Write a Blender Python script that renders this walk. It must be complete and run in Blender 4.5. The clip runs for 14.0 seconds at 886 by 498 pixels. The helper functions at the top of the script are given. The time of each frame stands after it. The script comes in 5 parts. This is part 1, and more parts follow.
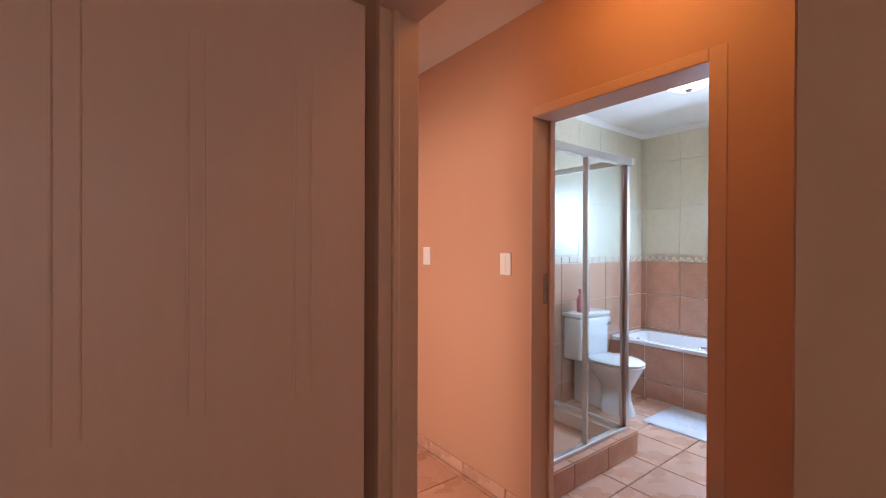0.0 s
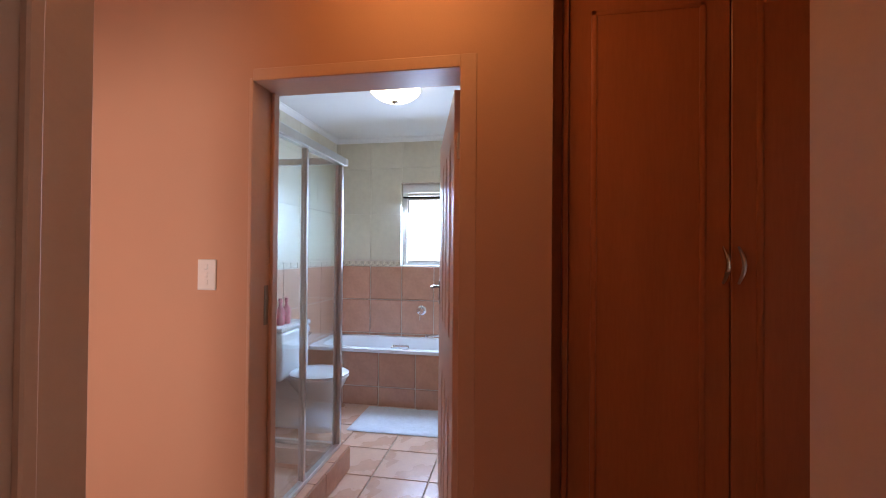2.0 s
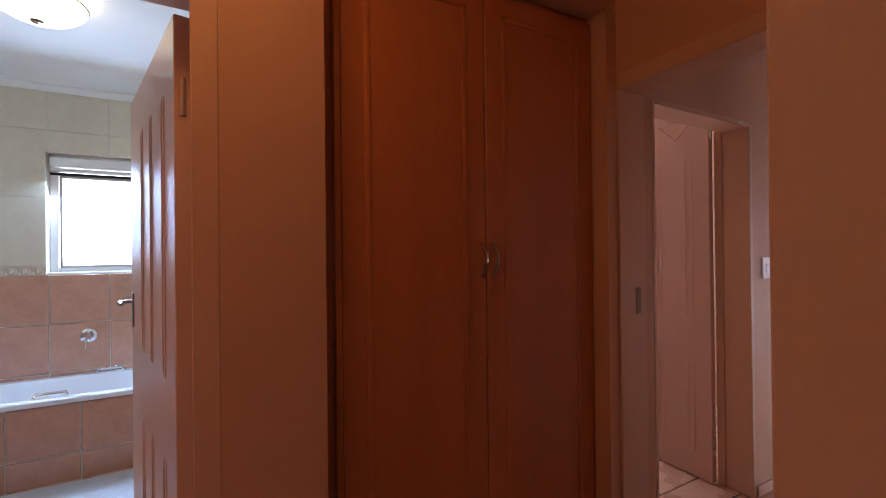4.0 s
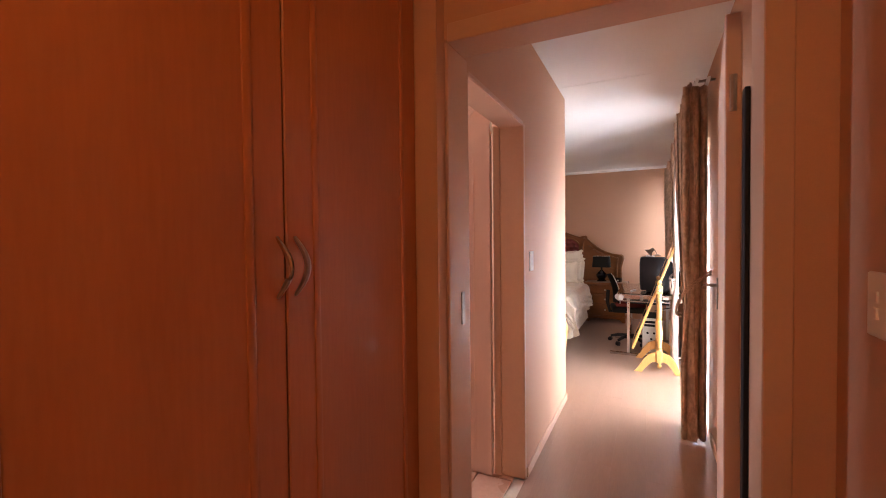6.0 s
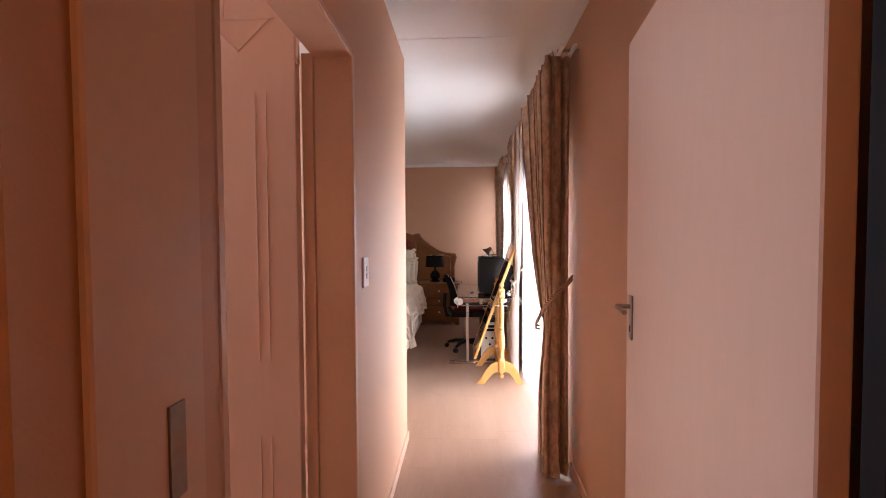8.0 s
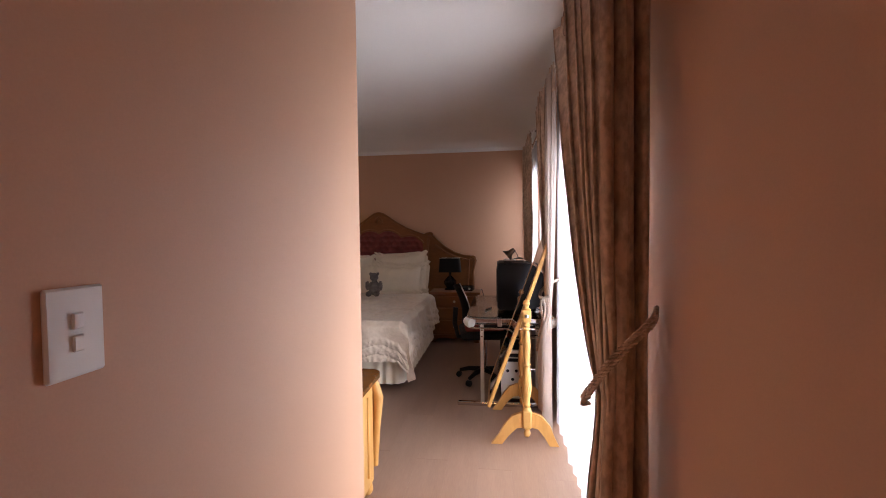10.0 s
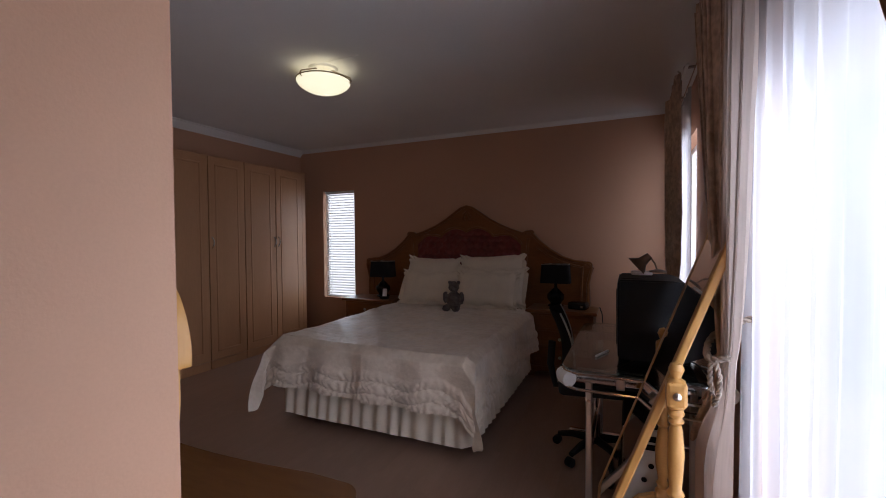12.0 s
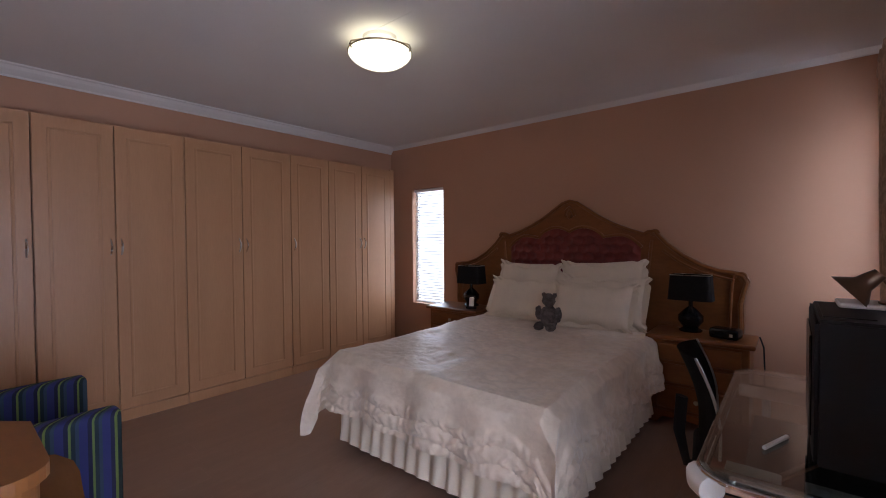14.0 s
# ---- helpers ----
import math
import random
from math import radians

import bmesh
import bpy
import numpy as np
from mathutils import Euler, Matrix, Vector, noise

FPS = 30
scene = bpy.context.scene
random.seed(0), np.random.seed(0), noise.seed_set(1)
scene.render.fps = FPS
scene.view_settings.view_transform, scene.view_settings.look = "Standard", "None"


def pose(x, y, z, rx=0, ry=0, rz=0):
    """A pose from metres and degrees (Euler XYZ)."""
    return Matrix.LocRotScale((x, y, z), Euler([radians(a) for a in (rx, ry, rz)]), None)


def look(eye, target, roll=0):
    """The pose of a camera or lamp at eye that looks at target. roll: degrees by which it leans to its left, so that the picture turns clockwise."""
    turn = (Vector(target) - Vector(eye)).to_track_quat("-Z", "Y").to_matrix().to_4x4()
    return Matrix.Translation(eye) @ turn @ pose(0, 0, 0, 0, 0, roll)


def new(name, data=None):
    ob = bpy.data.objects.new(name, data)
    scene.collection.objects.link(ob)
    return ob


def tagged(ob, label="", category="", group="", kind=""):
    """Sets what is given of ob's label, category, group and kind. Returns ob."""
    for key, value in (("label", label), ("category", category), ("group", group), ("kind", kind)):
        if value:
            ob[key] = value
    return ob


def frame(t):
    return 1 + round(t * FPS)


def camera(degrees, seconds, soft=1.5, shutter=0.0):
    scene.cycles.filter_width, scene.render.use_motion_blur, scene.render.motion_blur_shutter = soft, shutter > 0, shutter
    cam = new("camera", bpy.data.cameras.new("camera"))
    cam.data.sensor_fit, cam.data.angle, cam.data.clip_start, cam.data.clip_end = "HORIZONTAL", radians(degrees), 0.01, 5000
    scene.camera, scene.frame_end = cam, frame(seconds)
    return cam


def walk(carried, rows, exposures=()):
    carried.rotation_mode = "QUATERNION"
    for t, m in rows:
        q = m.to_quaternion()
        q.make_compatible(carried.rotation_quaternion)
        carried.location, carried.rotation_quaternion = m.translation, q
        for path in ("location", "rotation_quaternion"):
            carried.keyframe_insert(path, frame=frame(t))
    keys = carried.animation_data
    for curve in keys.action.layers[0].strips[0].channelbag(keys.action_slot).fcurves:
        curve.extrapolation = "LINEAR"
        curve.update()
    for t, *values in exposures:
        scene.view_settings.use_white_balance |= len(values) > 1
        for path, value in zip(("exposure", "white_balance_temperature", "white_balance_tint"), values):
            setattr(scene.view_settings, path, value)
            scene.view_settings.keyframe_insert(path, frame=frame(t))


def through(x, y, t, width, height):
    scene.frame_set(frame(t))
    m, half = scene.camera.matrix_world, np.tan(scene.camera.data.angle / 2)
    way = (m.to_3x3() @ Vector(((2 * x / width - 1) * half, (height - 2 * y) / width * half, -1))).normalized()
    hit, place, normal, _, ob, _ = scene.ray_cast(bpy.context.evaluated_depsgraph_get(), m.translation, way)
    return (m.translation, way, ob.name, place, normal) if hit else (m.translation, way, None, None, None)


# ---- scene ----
cam = camera(93.0, 14.0, soft=1.0)
PATH = [
    (0, (1.642, 0.612, 1.38), (0.439, -0.985, 1.371), 0.2),
    (0.5, (1.557, 0.49, 1.393), (0.087, -0.867, 1.367), 0.5),
    (1, (1.511, 0.374, 1.386), (-0.186, -0.684, 1.378), 0.6),
    (1.5, (1.489, 0.267, 1.383), (-0.38, -0.445, 1.391), 0.5),
    (2, (1.463, 0.184, 1.381), (-0.507, -0.156, 1.402), 0.5),
    (2.5, (1.425, 0.12, 1.385), (-0.575, 0.151, 1.401), 0.0),
    (3, (1.364, 0.075, 1.387), (-0.6, 0.456, 1.399), -0.2),
    (3.5, (1.265, 0.043, 1.384), (-0.617, 0.719, 1.396), -0.4),
    (3.7, (1.229, 0.032, 1.38), (-0.607, 0.825, 1.392), -0.5),
    (5.8, (0.636, 0.203, 1.408), (-0.353, 1.94, 1.365), -0.6),
    (6, (0.589, 0.259, 1.403), (-0.289, 2.055, 1.357), -0.6),
    (6.5, (0.492, 0.434, 1.393), (-0.139, 2.331, 1.338), -0.5),
    (7, (0.423, 0.636, 1.399), (0.045, 2.6, 1.342), -0.3),
    (7.5, (0.359, 0.874, 1.416), (0.199, 2.867, 1.353), -0.2),
    (8, (0.344, 1.132, 1.411), (0.242, 3.129, 1.345), -0.3),
    (8.2, (0.345, 1.241, 1.41), (0.251, 3.238, 1.344), -0.2),
    (10.5, (0.537, 2.624, 1.384), (0.164, 4.588, 1.324), -0.7),
    (11, (0.543, 2.96, 1.386), (0.026, 4.891, 1.328), -0.6),
    (11.5, (0.562, 3.299, 1.364), (-0.11, 5.181, 1.309), -0.6),
    (12, (0.552, 3.571, 1.361), (-0.259, 5.398, 1.309), -0.4),
    (12.5, (0.52, 3.795, 1.375), (-0.376, 5.582, 1.326), -0.3),
    (13, (0.496, 3.984, 1.376), (-0.491, 5.723, 1.323), -0.4),
    (13.5, (0.463, 4.143, 1.359), (-0.665, 5.794, 1.317), -0.5),
    (14, (0.458, 4.291, 1.368), (-0.821, 5.828, 1.323), -0.4),
]
walk(cam, [(t, look(eye, target, roll)) for t, eye, target, roll in PATH],
     exposures=[(0, 0.08, 6700, 20), (1.5, -0.15, 6500, 21), (3, -0.38, 6400, 22), (3.7, -0.35, 6400, 22), (5.8, 0.62, 6850, 19), (6.5, 0.66, 6850, 19), (7.5, 0.38, 6850, 19), (8.2, 0.22, 6850, 20),
                (10.5, -0.85, 6900, 20), (11, -1.22, 6800, 20), (12, -1.75, 6400, 21), (13, -1.42, 6150, 22), (14, -0.82, 6100, 22)])

# ---- world and lights ----
world = bpy.data.worlds.new("sky_world")
scene.world = world
world.use_nodes = True
_wn = world.node_tree.nodes
_sky = _wn.new("ShaderNodeTexSky")
_sky.sky_type, _sky.sun_disc = "NISHITA", False
_sky.sun_elevation, _sky.sun_rotation = radians(58), radians(200)
world.node_tree.links.new(_sky.outputs["Color"], _wn["Background"].inputs["Color"])
_wn["Background"].inputs["Strength"].default_value = 0.12

sun = new("sun", bpy.data.lights.new("sun", "SUN"))
sun.data.energy, sun.data.angle, sun.data.color = 2.0, radians(0.5), (1.0, 0.95, 0.88)
sun.matrix_world = look((-1.7, -4.7, 8.5), (0, 0, 0))


def daylight(name, x, y, z, w, h, rz, watts, colour, tilt=0):
    """Sky light in the opening of a window, or an added fill; it shines along its local -z."""
    lamp = new(name, bpy.data.lights.new(name, "AREA"))
    lamp.data.shape, lamp.data.size, lamp.data.size_y = "RECTANGLE", w, h
    lamp.data.energy, lamp.data.color = watts, colour
    lamp.matrix_world = pose(x, y, z, 90 - tilt, 0, rz)
    return lamp


DAY = (0.76, 0.86, 1.0)
daylight("daylight_patio_door", 1.5, 4.52, 0.98, 1.9, 1.9, 90, 275, DAY, 26)
daylight("daylight_side_window", 1.4, 7.47, 1.5, 1.0, 1.2, 90, 85, DAY, 15)
daylight("daylight_back_window", -3.04, 8.42, 1.29, 0.48, 1.4, 180, 20, DAY)
daylight("daylight_bathroom", -2.99, -0.68, 1.68, 0.62, 0.84, -90, 112, (0.43, 0.68, 1.0), 40)
# Warm fill at an added, unseen window; it lights the open door leaf.
daylight("fill_hall_room", 2.5, 2.7, 1.5, 1.4, 1.2, 180, 9, (1.0, 0.85, 0.72))
# Added fill: no window here; it brightens the lobby wall through an unseen opening.
daylight("fill_passage", 2.6, -1.44, 1.4, 0.8, 1.6, 90, 40, (1.0, 0.88, 0.80))
daylight("daylight_spare_room", -2.76, 2.6, 1.55, 1.0, 1.1, -90, 68, DAY)


# ---- materials ----
def mat(name, colour, rough=0.6, metal=0.0, var=0.06, scale=6.0, fine=60.0, bump=0.02, spec=0.4, stretch=(1, 1, 1), second=None, coat=0.0, random_tint=0.0, sheen=0.0, ends=(0.3, 0.7)):
    """A procedural surface: two scales of colour variation and fine relief, in metres."""
    m = bpy.data.materials.new(name)
    m.use_nodes = True
    nt = m.node_tree
    n, l = nt.nodes, nt.links
    b = n["Principled BSDF"]
    b.inputs["Roughness"].default_value, b.inputs["Metallic"].default_value = rough, metal
    b.inputs["Specular IOR Level"].default_value = spec
    b.inputs["Coat Weight"].default_value = coat
    b.inputs["Sheen Weight"].default_value = sheen
    tc = n.new("ShaderNodeTexCoord")
    mp = n.new("ShaderNodeMapping")
    mp.inputs["Scale"].default_value = stretch
    l.new(tc.outputs["Object"], mp.inputs["Vector"])
    big, small = n.new("ShaderNodeTexNoise"), n.new("ShaderNodeTexNoise")
    big.inputs["Scale"].default_value, big.inputs["Detail"].default_value = scale, 4
    small.inputs["Scale"].default_value, small.inputs["Detail"].default_value = fine, 3
    l.new(mp.outputs["Vector"], big.inputs["Vector"])
    l.new(mp.outputs["Vector"], small.inputs["Vector"])
    mix = n.new("ShaderNodeMix")
    mix.data_type, mix.blend_type = "FLOAT", "MIX"
    mix.inputs[0].default_value = 0.4
    l.new(big.outputs["Fac"], mix.inputs[2])
    l.new(small.outputs["Fac"], mix.inputs[3])
    ramp = n.new("ShaderNodeValToRGB")
    c2 = second or tuple(c * (1 - 2.5 * var) for c in colour)
    c1 = tuple(min(1, c * (1 + var)) for c in colour)
    ramp.color_ramp.elements[0].position, ramp.color_ramp.elements[1].position = ends
    ramp.color_ramp.elements[0].color, ramp.color_ramp.elements[1].color = (*c2, 1), (*c1, 1)
    l.new(mix.outputs[0], ramp.inputs["Fac"])
    out = ramp.outputs["Color"]
    if random_tint:
        info, hsv, mr = n.new("ShaderNodeObjectInfo"), n.new("ShaderNodeHueSaturation"), n.new("ShaderNodeMapRange")
        l.new(info.outputs["Random"], mr.inputs["Value"])
        mr.inputs["To Min"].default_value, mr.inputs["To Max"].default_value = 1 - random_tint, 1 + random_tint
        l.new(mr.outputs["Result"], hsv.inputs["Value"])
        l.new(out, hsv.inputs["Color"])
        out = hsv.outputs["Color"]
    l.new(out, b.inputs["Base Color"])
    if bump:
        bp = n.new("ShaderNodeBump")
        bp.inputs["Strength"].default_value, bp.inputs["Distance"].default_value = 0.5, bump * 0.1
        l.new(small.outputs["Fac"], bp.inputs["Height"])
        l.new(bp.outputs["Normal"], b.inputs["Normal"])
    mr2 = n.new("ShaderNodeMapRange")
    mr2.inputs["To Min"].default_value, mr2.inputs["To Max"].default_value = max(0.02, rough - 0.06), min(1, rough + 0.06)
    l.new(big.outputs["Fac"], mr2.inputs["Value"])
    l.new(mr2.outputs["Result"], b.inputs["Roughness"])
    return m


PEACH = mat("peach_wall_paint", (0.575, 0.325, 0.205), 0.62, var=0.025, scale=1.6, fine=200, bump=0.006)
CEIL = mat("white_ceiling_paint", (0.80, 0.78, 0.75), 0.8, var=0.02, scale=2, fine=120, bump=0.015)
CORNICE = mat("cornice_white_paint", (0.82, 0.80, 0.77), 0.55, var=0.02, bump=0.0)
FRAMEP = mat("door_frame_enamel", (0.60, 0.37, 0.25), 0.4, var=0.02, scale=3, bump=0.006)
DOORP = mat("door_enamel", (0.62, 0.40, 0.305), 0.42, var=0.02, scale=3, fine=40, bump=0.01, stretch=(1, 1, 0.2))
BEECH = mat("beech_veneer", (0.55, 0.30, 0.155), 0.38, var=0.05, scale=2.2, fine=34, bump=0.006, stretch=(3, 3, 0.35), second=(0.50, 0.265, 0.132))
CHERRY = mat("reddish_veneer", (0.46, 0.155, 0.055), 0.36, var=0.05, scale=2.2, fine=34, bump=0.006, stretch=(3, 3, 0.35), second=(0.39, 0.125, 0.042))
LAMINATE = mat("laminate_plank", (0.335, 0.205, 0.145), 0.34, var=0.05, scale=1.6, fine=22, bump=0.002, stretch=(8, 0.7, 1), second=(0.28, 0.168, 0.117), random_tint=0.03)
TERRA = mat("terracotta_tile", (0.60, 0.37, 0.265), 0.28, var=0.06, scale=5, fine=45, bump=0.006, second=(0.53, 0.305, 0.21), random_tint=0.04)
WALLTILE = mat("pink_wall_tile", (0.56, 0.30, 0.20), 0.25, var=0.08, scale=8, fine=40, bump=0.006, second=(0.47, 0.235, 0.155), random_tint=0.05)
CREAMTILE = mat("cream_wall_tile", (0.66, 0.60, 0.47), 0.3, var=0.05, scale=3, fine=20, bump=0.006, second=(0.60, 0.54, 0.42), random_tint=0.02)
GROUT = mat("pale_grout", (0.68, 0.58, 0.48), 0.85, var=0.05, bump=0.03)
BRASS = mat("satin_nickel", (0.60, 0.55, 0.48), 0.28, metal=1.0, var=0.03, bump=0.0)
CHROME = mat("chrome", (0.75, 0.75, 0.77), 0.1, metal=1.0, var=0.01, bump=0.0)
ALU = mat("aluminium", (0.62, 0.62, 0.62), 0.3, metal=1.0, var=0.02, bump=0.0)
WHITEP = mat("white_plastic", (0.80, 0.78, 0.74), 0.35, var=0.01, bump=0.0)
PORCELAIN = mat("white_porcelain", (0.80, 0.81, 0.83), 0.08, var=0.01, bump=0.0, spec=0.5)
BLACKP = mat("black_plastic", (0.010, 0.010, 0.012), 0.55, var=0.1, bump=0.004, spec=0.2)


# ---- builders ----
def bm_box(bm, x0, x1, y0, y1, z0, z1, bevel=0.0, seg=1):
    """Adds a box, with bevelled edges if asked."""
    m = Matrix.Translation(((x0 + x1) / 2, (y0 + y1) / 2, (z0 + z1) / 2)) @ Matrix.Diagonal((abs(x1 - x0), abs(y1 - y0), abs(z1 - z0), 1))
    r = bmesh.ops.create_cube(bm, size=1, matrix=m)
    if bevel:
        es = list({e for v in r["verts"] for e in v.link_edges})
        bmesh.ops.bevel(bm, geom=es, offset=bevel, segments=seg, affect="EDGES", profile=0.5)
    return bm


def boxes(*bs, bevel=0.0, seg=1):
    bm = bmesh.new()
    for b in bs:
        bm_box(bm, *b, bevel=bevel, seg=seg)
    return bm


def finish(name, bm, material, smooth=False):
    me = bpy.data.meshes.new(name)
    bmesh.ops.recalc_face_normals(bm, faces=bm.faces)
    if smooth:
        for f in bm.faces:
            f.smooth = True
    bm.to_mesh(me)
    bm.free()
    for k in material if isinstance(material, (list, tuple)) else [material]:
        me.materials.append(k)
    if smooth:
        me.set_sharp_from_angle(angle=radians(40))
    return me


def thing(name, label, category, m=None, group="", kind=""):
    """An Empty at a thing's base, which parents its parts."""
    ob = new(name)
    ob.empty_display_size = 0.1
    if m is not None:
        ob.matrix_world = m
    return tagged(ob, label, category, group, kind)


def part(name, bm, material, parent, label="", smooth=False):
    """Links a bmesh as one mesh object under a thing or a part."""
    ob = new(name, finish(name, bm, material, smooth))
    ob.parent = parent
    if label:
        tagged(ob, label)
    return ob


def solo(name, bm, material, label, category, m=None, smooth=False, kind="", group=""):
    ob = new(name, finish(name, bm, material, smooth))
    if m is not None:
        ob.matrix_world = m
    return tagged(ob, label, category, group, kind)


def lathe(profile, seg=24, m=None, bm=None):
    """A turned shape from (radius, height) pairs, about z."""
    bm = bm or bmesh.new()
    rings = []
    for r, z in profile:
        ring = []
        for i in range(seg):
            a = 2 * math.pi * i / seg
            p = Vector((r * math.cos(a), r * math.sin(a), z))
            ring.append(bm.verts.new(m @ p if m else p))
        rings.append(ring)
    for a, b in zip(rings, rings[1:]):
        for i in range(seg):
            j = (i + 1) % seg
            bm.faces.new((a[i], a[j], b[j], b[i]))
    if profile[0][0] > 1e-5:
        bm.faces.new(list(reversed(rings[0])))
    if profile[-1][0] > 1e-5:
        bm.faces.new(rings[-1])
    return bm


def tube(points, r, seg=10, bm=None, closed=False, flat=1.0):
    """A round bar along points; r may be a list."""
    bm = bm or bmesh.new()
    pts = [Vector(p) for p in points]
    rs = r if isinstance(r, (list, tuple)) else [r] * len(pts)
    rings, side = [], None
    for i, p in enumerate(pts):
        a, b = pts[max(i - 1, 0)], pts[min(i + 1, len(pts) - 1)]
        if closed:
            a, b = pts[i - 1], pts[(i + 1) % len(pts)]
        d = (b - a).normalized()
        if side is None:
            side = d.orthogonal().normalized()
        side = (side - d * side.dot(d)).normalized()
        up = d.cross(side)
        rings.append([bm.verts.new(p + rs[i] * (math.cos(2 * math.pi * k / seg) * side + flat * math.sin(2 * math.pi * k / seg) * up)) for k in range(seg)])
    pairs = list(zip(rings, rings[1:])) + ([(rings[-1], rings[0])] if closed else [])
    for a, b in pairs:
        for i in range(seg):
            j = (i + 1) % seg
            bm.faces.new((a[i], a[j], b[j], b[i]))
    if not closed:
        bm.faces.new(list(reversed(rings[0])))
        bm.faces.new(rings[-1])
    return bm


def extrude_outline(outline, y0, y1, bm=None):
    """A board cut to an outline of (x, z), from y0 to y1."""
    bm = bm or bmesh.new()
    a = [bm.verts.new((x, y0, z)) for x, z in outline]
    b = [bm.verts.new((x, y1, z)) for x, z in outline]
    n = len(a)
    bm.faces.new(a)
    bm.faces.new(list(reversed(b)))
    for i in range(n):
        j = (i + 1) % n
        bm.faces.new((a[j], a[i], b[i], b[j]))
    return bm


def grid(nu, nv, fn, bm=None, closed_u=False):
    """A sheet of nu x nv cells; fn(u, v) gives the place, u and v from 0 to 1."""
    bm = bm or bmesh.new()
    vs = [[bm.verts.new(fn(i / nu, j / nv)) for i in range(nu + (0 if closed_u else 1))] for j in range(nv + 1)]
    for j in range(nv):
        for i in range(nu):
            k = (i + 1) % len(vs[j])
            bm.faces.new((vs[j][i], vs[j][k], vs[j + 1][k], vs[j + 1][i]))
    return bm


def structure(name, bm, material, label, category="wall", smooth=False):
    return solo(name, bm, material, label, category, smooth=smooth, kind="structure")


# ---- shell ----
H = 2.59
structure("wall_lobby_west", boxes((-0.16, 0, -1.9, -0.827, 0, H), (-0.16, 0, -0.827, 0, 2.045, H), (-0.16, 0, 0, 0.305, 0, H),
          (-0.16, 0, 0.305, 1.43, 2.35, H), (-0.16, 0, 1.43, 1.489, 0, H)), PEACH, "peach painted plaster wall with bathroom doorway")
structure("wall_corridor_door", boxes((-0.16, 0.0, 1.489, 1.617, 0, H), (0.0, 0.84, 1.489, 1.617, 2.04, H), (0.84, 1.12, 1.489, 1.617, 0, H)),
          PEACH, "peach painted wall around the corridor doorway")
structure("wall_corridor_left", boxes((-0.19, -0.055, 1.617, 1.80, 0, H), (-0.19, -0.055, 1.80, 2.641, 2.046, H), (-0.19, -0.055, 2.641, 3.974, 0, H)),
          PEACH, "peach painted corridor wall with a side doorway")
# The opening at y -1.84 to -1.04 is unseen, added to admit fill light.
structure("wall_lobby_east", boxes((0.97, 1.09, -1.9, -1.84, 0, H), (0.97, 1.09, -1.84, -1.04, 2.04, H), (0.97, 1.09, -1.04, -0.41, 0, H), (0.97, 1.09, -0.41, 0.495, 2.04, H), (0.97, 1.09, 0.495, 1.489, 0, H)),
          PEACH, "peach painted wall with the open room doorway")
structure("wall_lobby_south", boxes((-0.16, 1.09, -2.02, -1.9, 0, H)), PEACH, "peach painted end wall of the lobby")
structure("wall_right", boxes((0.98, 1.12, 1.617, 3.80, 0, H), (0.98, 1.12, 3.80, 5.40, 2.12, H), (0.98, 1.12, 5.40, 7.0, 0, H),
          (0.98, 1.12, 7.0, 7.95, 0, 0.9), (0.98, 1.12, 7.0, 7.95, 2.12, H), (0.98, 1.12, 7.95, 8.35, 0, H)),
          PEACH, "peach painted outer wall with patio door and window")
structure("wall_bedroom_back", boxes((-4.14, -3.30, 8.2, 8.35, 0, H), (-3.30, -2.785, 8.2, 8.35, 0, 0.563), (-3.30, -2.785, 8.2, 8.35, 2.01, H), (-2.785, 0.98, 8.2, 8.35, 0, H)),
          PEACH, "peach painted bedroom wall behind the bed")
structure("wall_bedroom_west", boxes((-4.14, -4.02, 3.88, 8.2, 0, H)), PEACH, "peach painted wall behind the wardrobes")
structure("wall_bedroom_south", boxes((-4.02, -0.19, 3.88, 3.974, 0, H)), PEACH, "peach painted bedroom wall beside the corridor")
structure("bulkhead_wardrobes", boxes((-4.02, -3.69, 4.0, 8.2, 2.25, H)), PEACH, "peach painted bulkhead above the built-in wardrobes")
structure("wall_bathroom_west", boxes((-2.95, -2.81, -1.85, -1.003, 0, H), (-2.95, -2.81, -1.003, -0.35, 0, 1.243), (-2.95, -2.81, -1.003, -0.35, 2.116, H), (-2.95, -2.81, -0.35, 0.3, 0, H)),
          GROUT, "tiled bathroom wall with a window")
structure("wall_bathroom_south", boxes((-2.81, -0.16, -1.85, -1.73, 0, H)), GROUT, "tiled bathroom wall behind the toilet")
structure("wall_bathroom_north", boxes((-2.81, -0.16, 0.2, 0.3, 0, H)), CREAMTILE, "cream tiled bathroom wall")
structure("wall_spare_south", boxes((-2.7, -0.16, 1.433, 1.53, 0, H)), PEACH, "plain wall of the side room")
structure("wall_spare_west", boxes((-2.72, -2.6, 1.53, 2.1, 0, H), (-2.72, -2.6, 2.1, 3.1, 0, 1.0), (-2.72, -2.6, 2.1, 3.1, 2.1, H), (-2.72, -2.6, 3.1, 3.88, 0, H)), PEACH, "plain wall of the side room with a window")
structure("wall_hall_room_east", boxes((4.2, 4.35, -2.0, 2.6, 0, H)), PEACH, "plain wall of the first room")
# Unseen partition, added to keep the passage fill out of the first room.
structure("wall_unseen_passage", boxes((1.09, 4.2, -1.04, -0.92, 0, H)), PEACH, "plain unseen wall added between the made-up passage and first room")
structure("wall_hall_room_south", boxes((1.09, 4.2, -2.02, -1.9, 0, H)), PEACH, "plain wall of the first room")
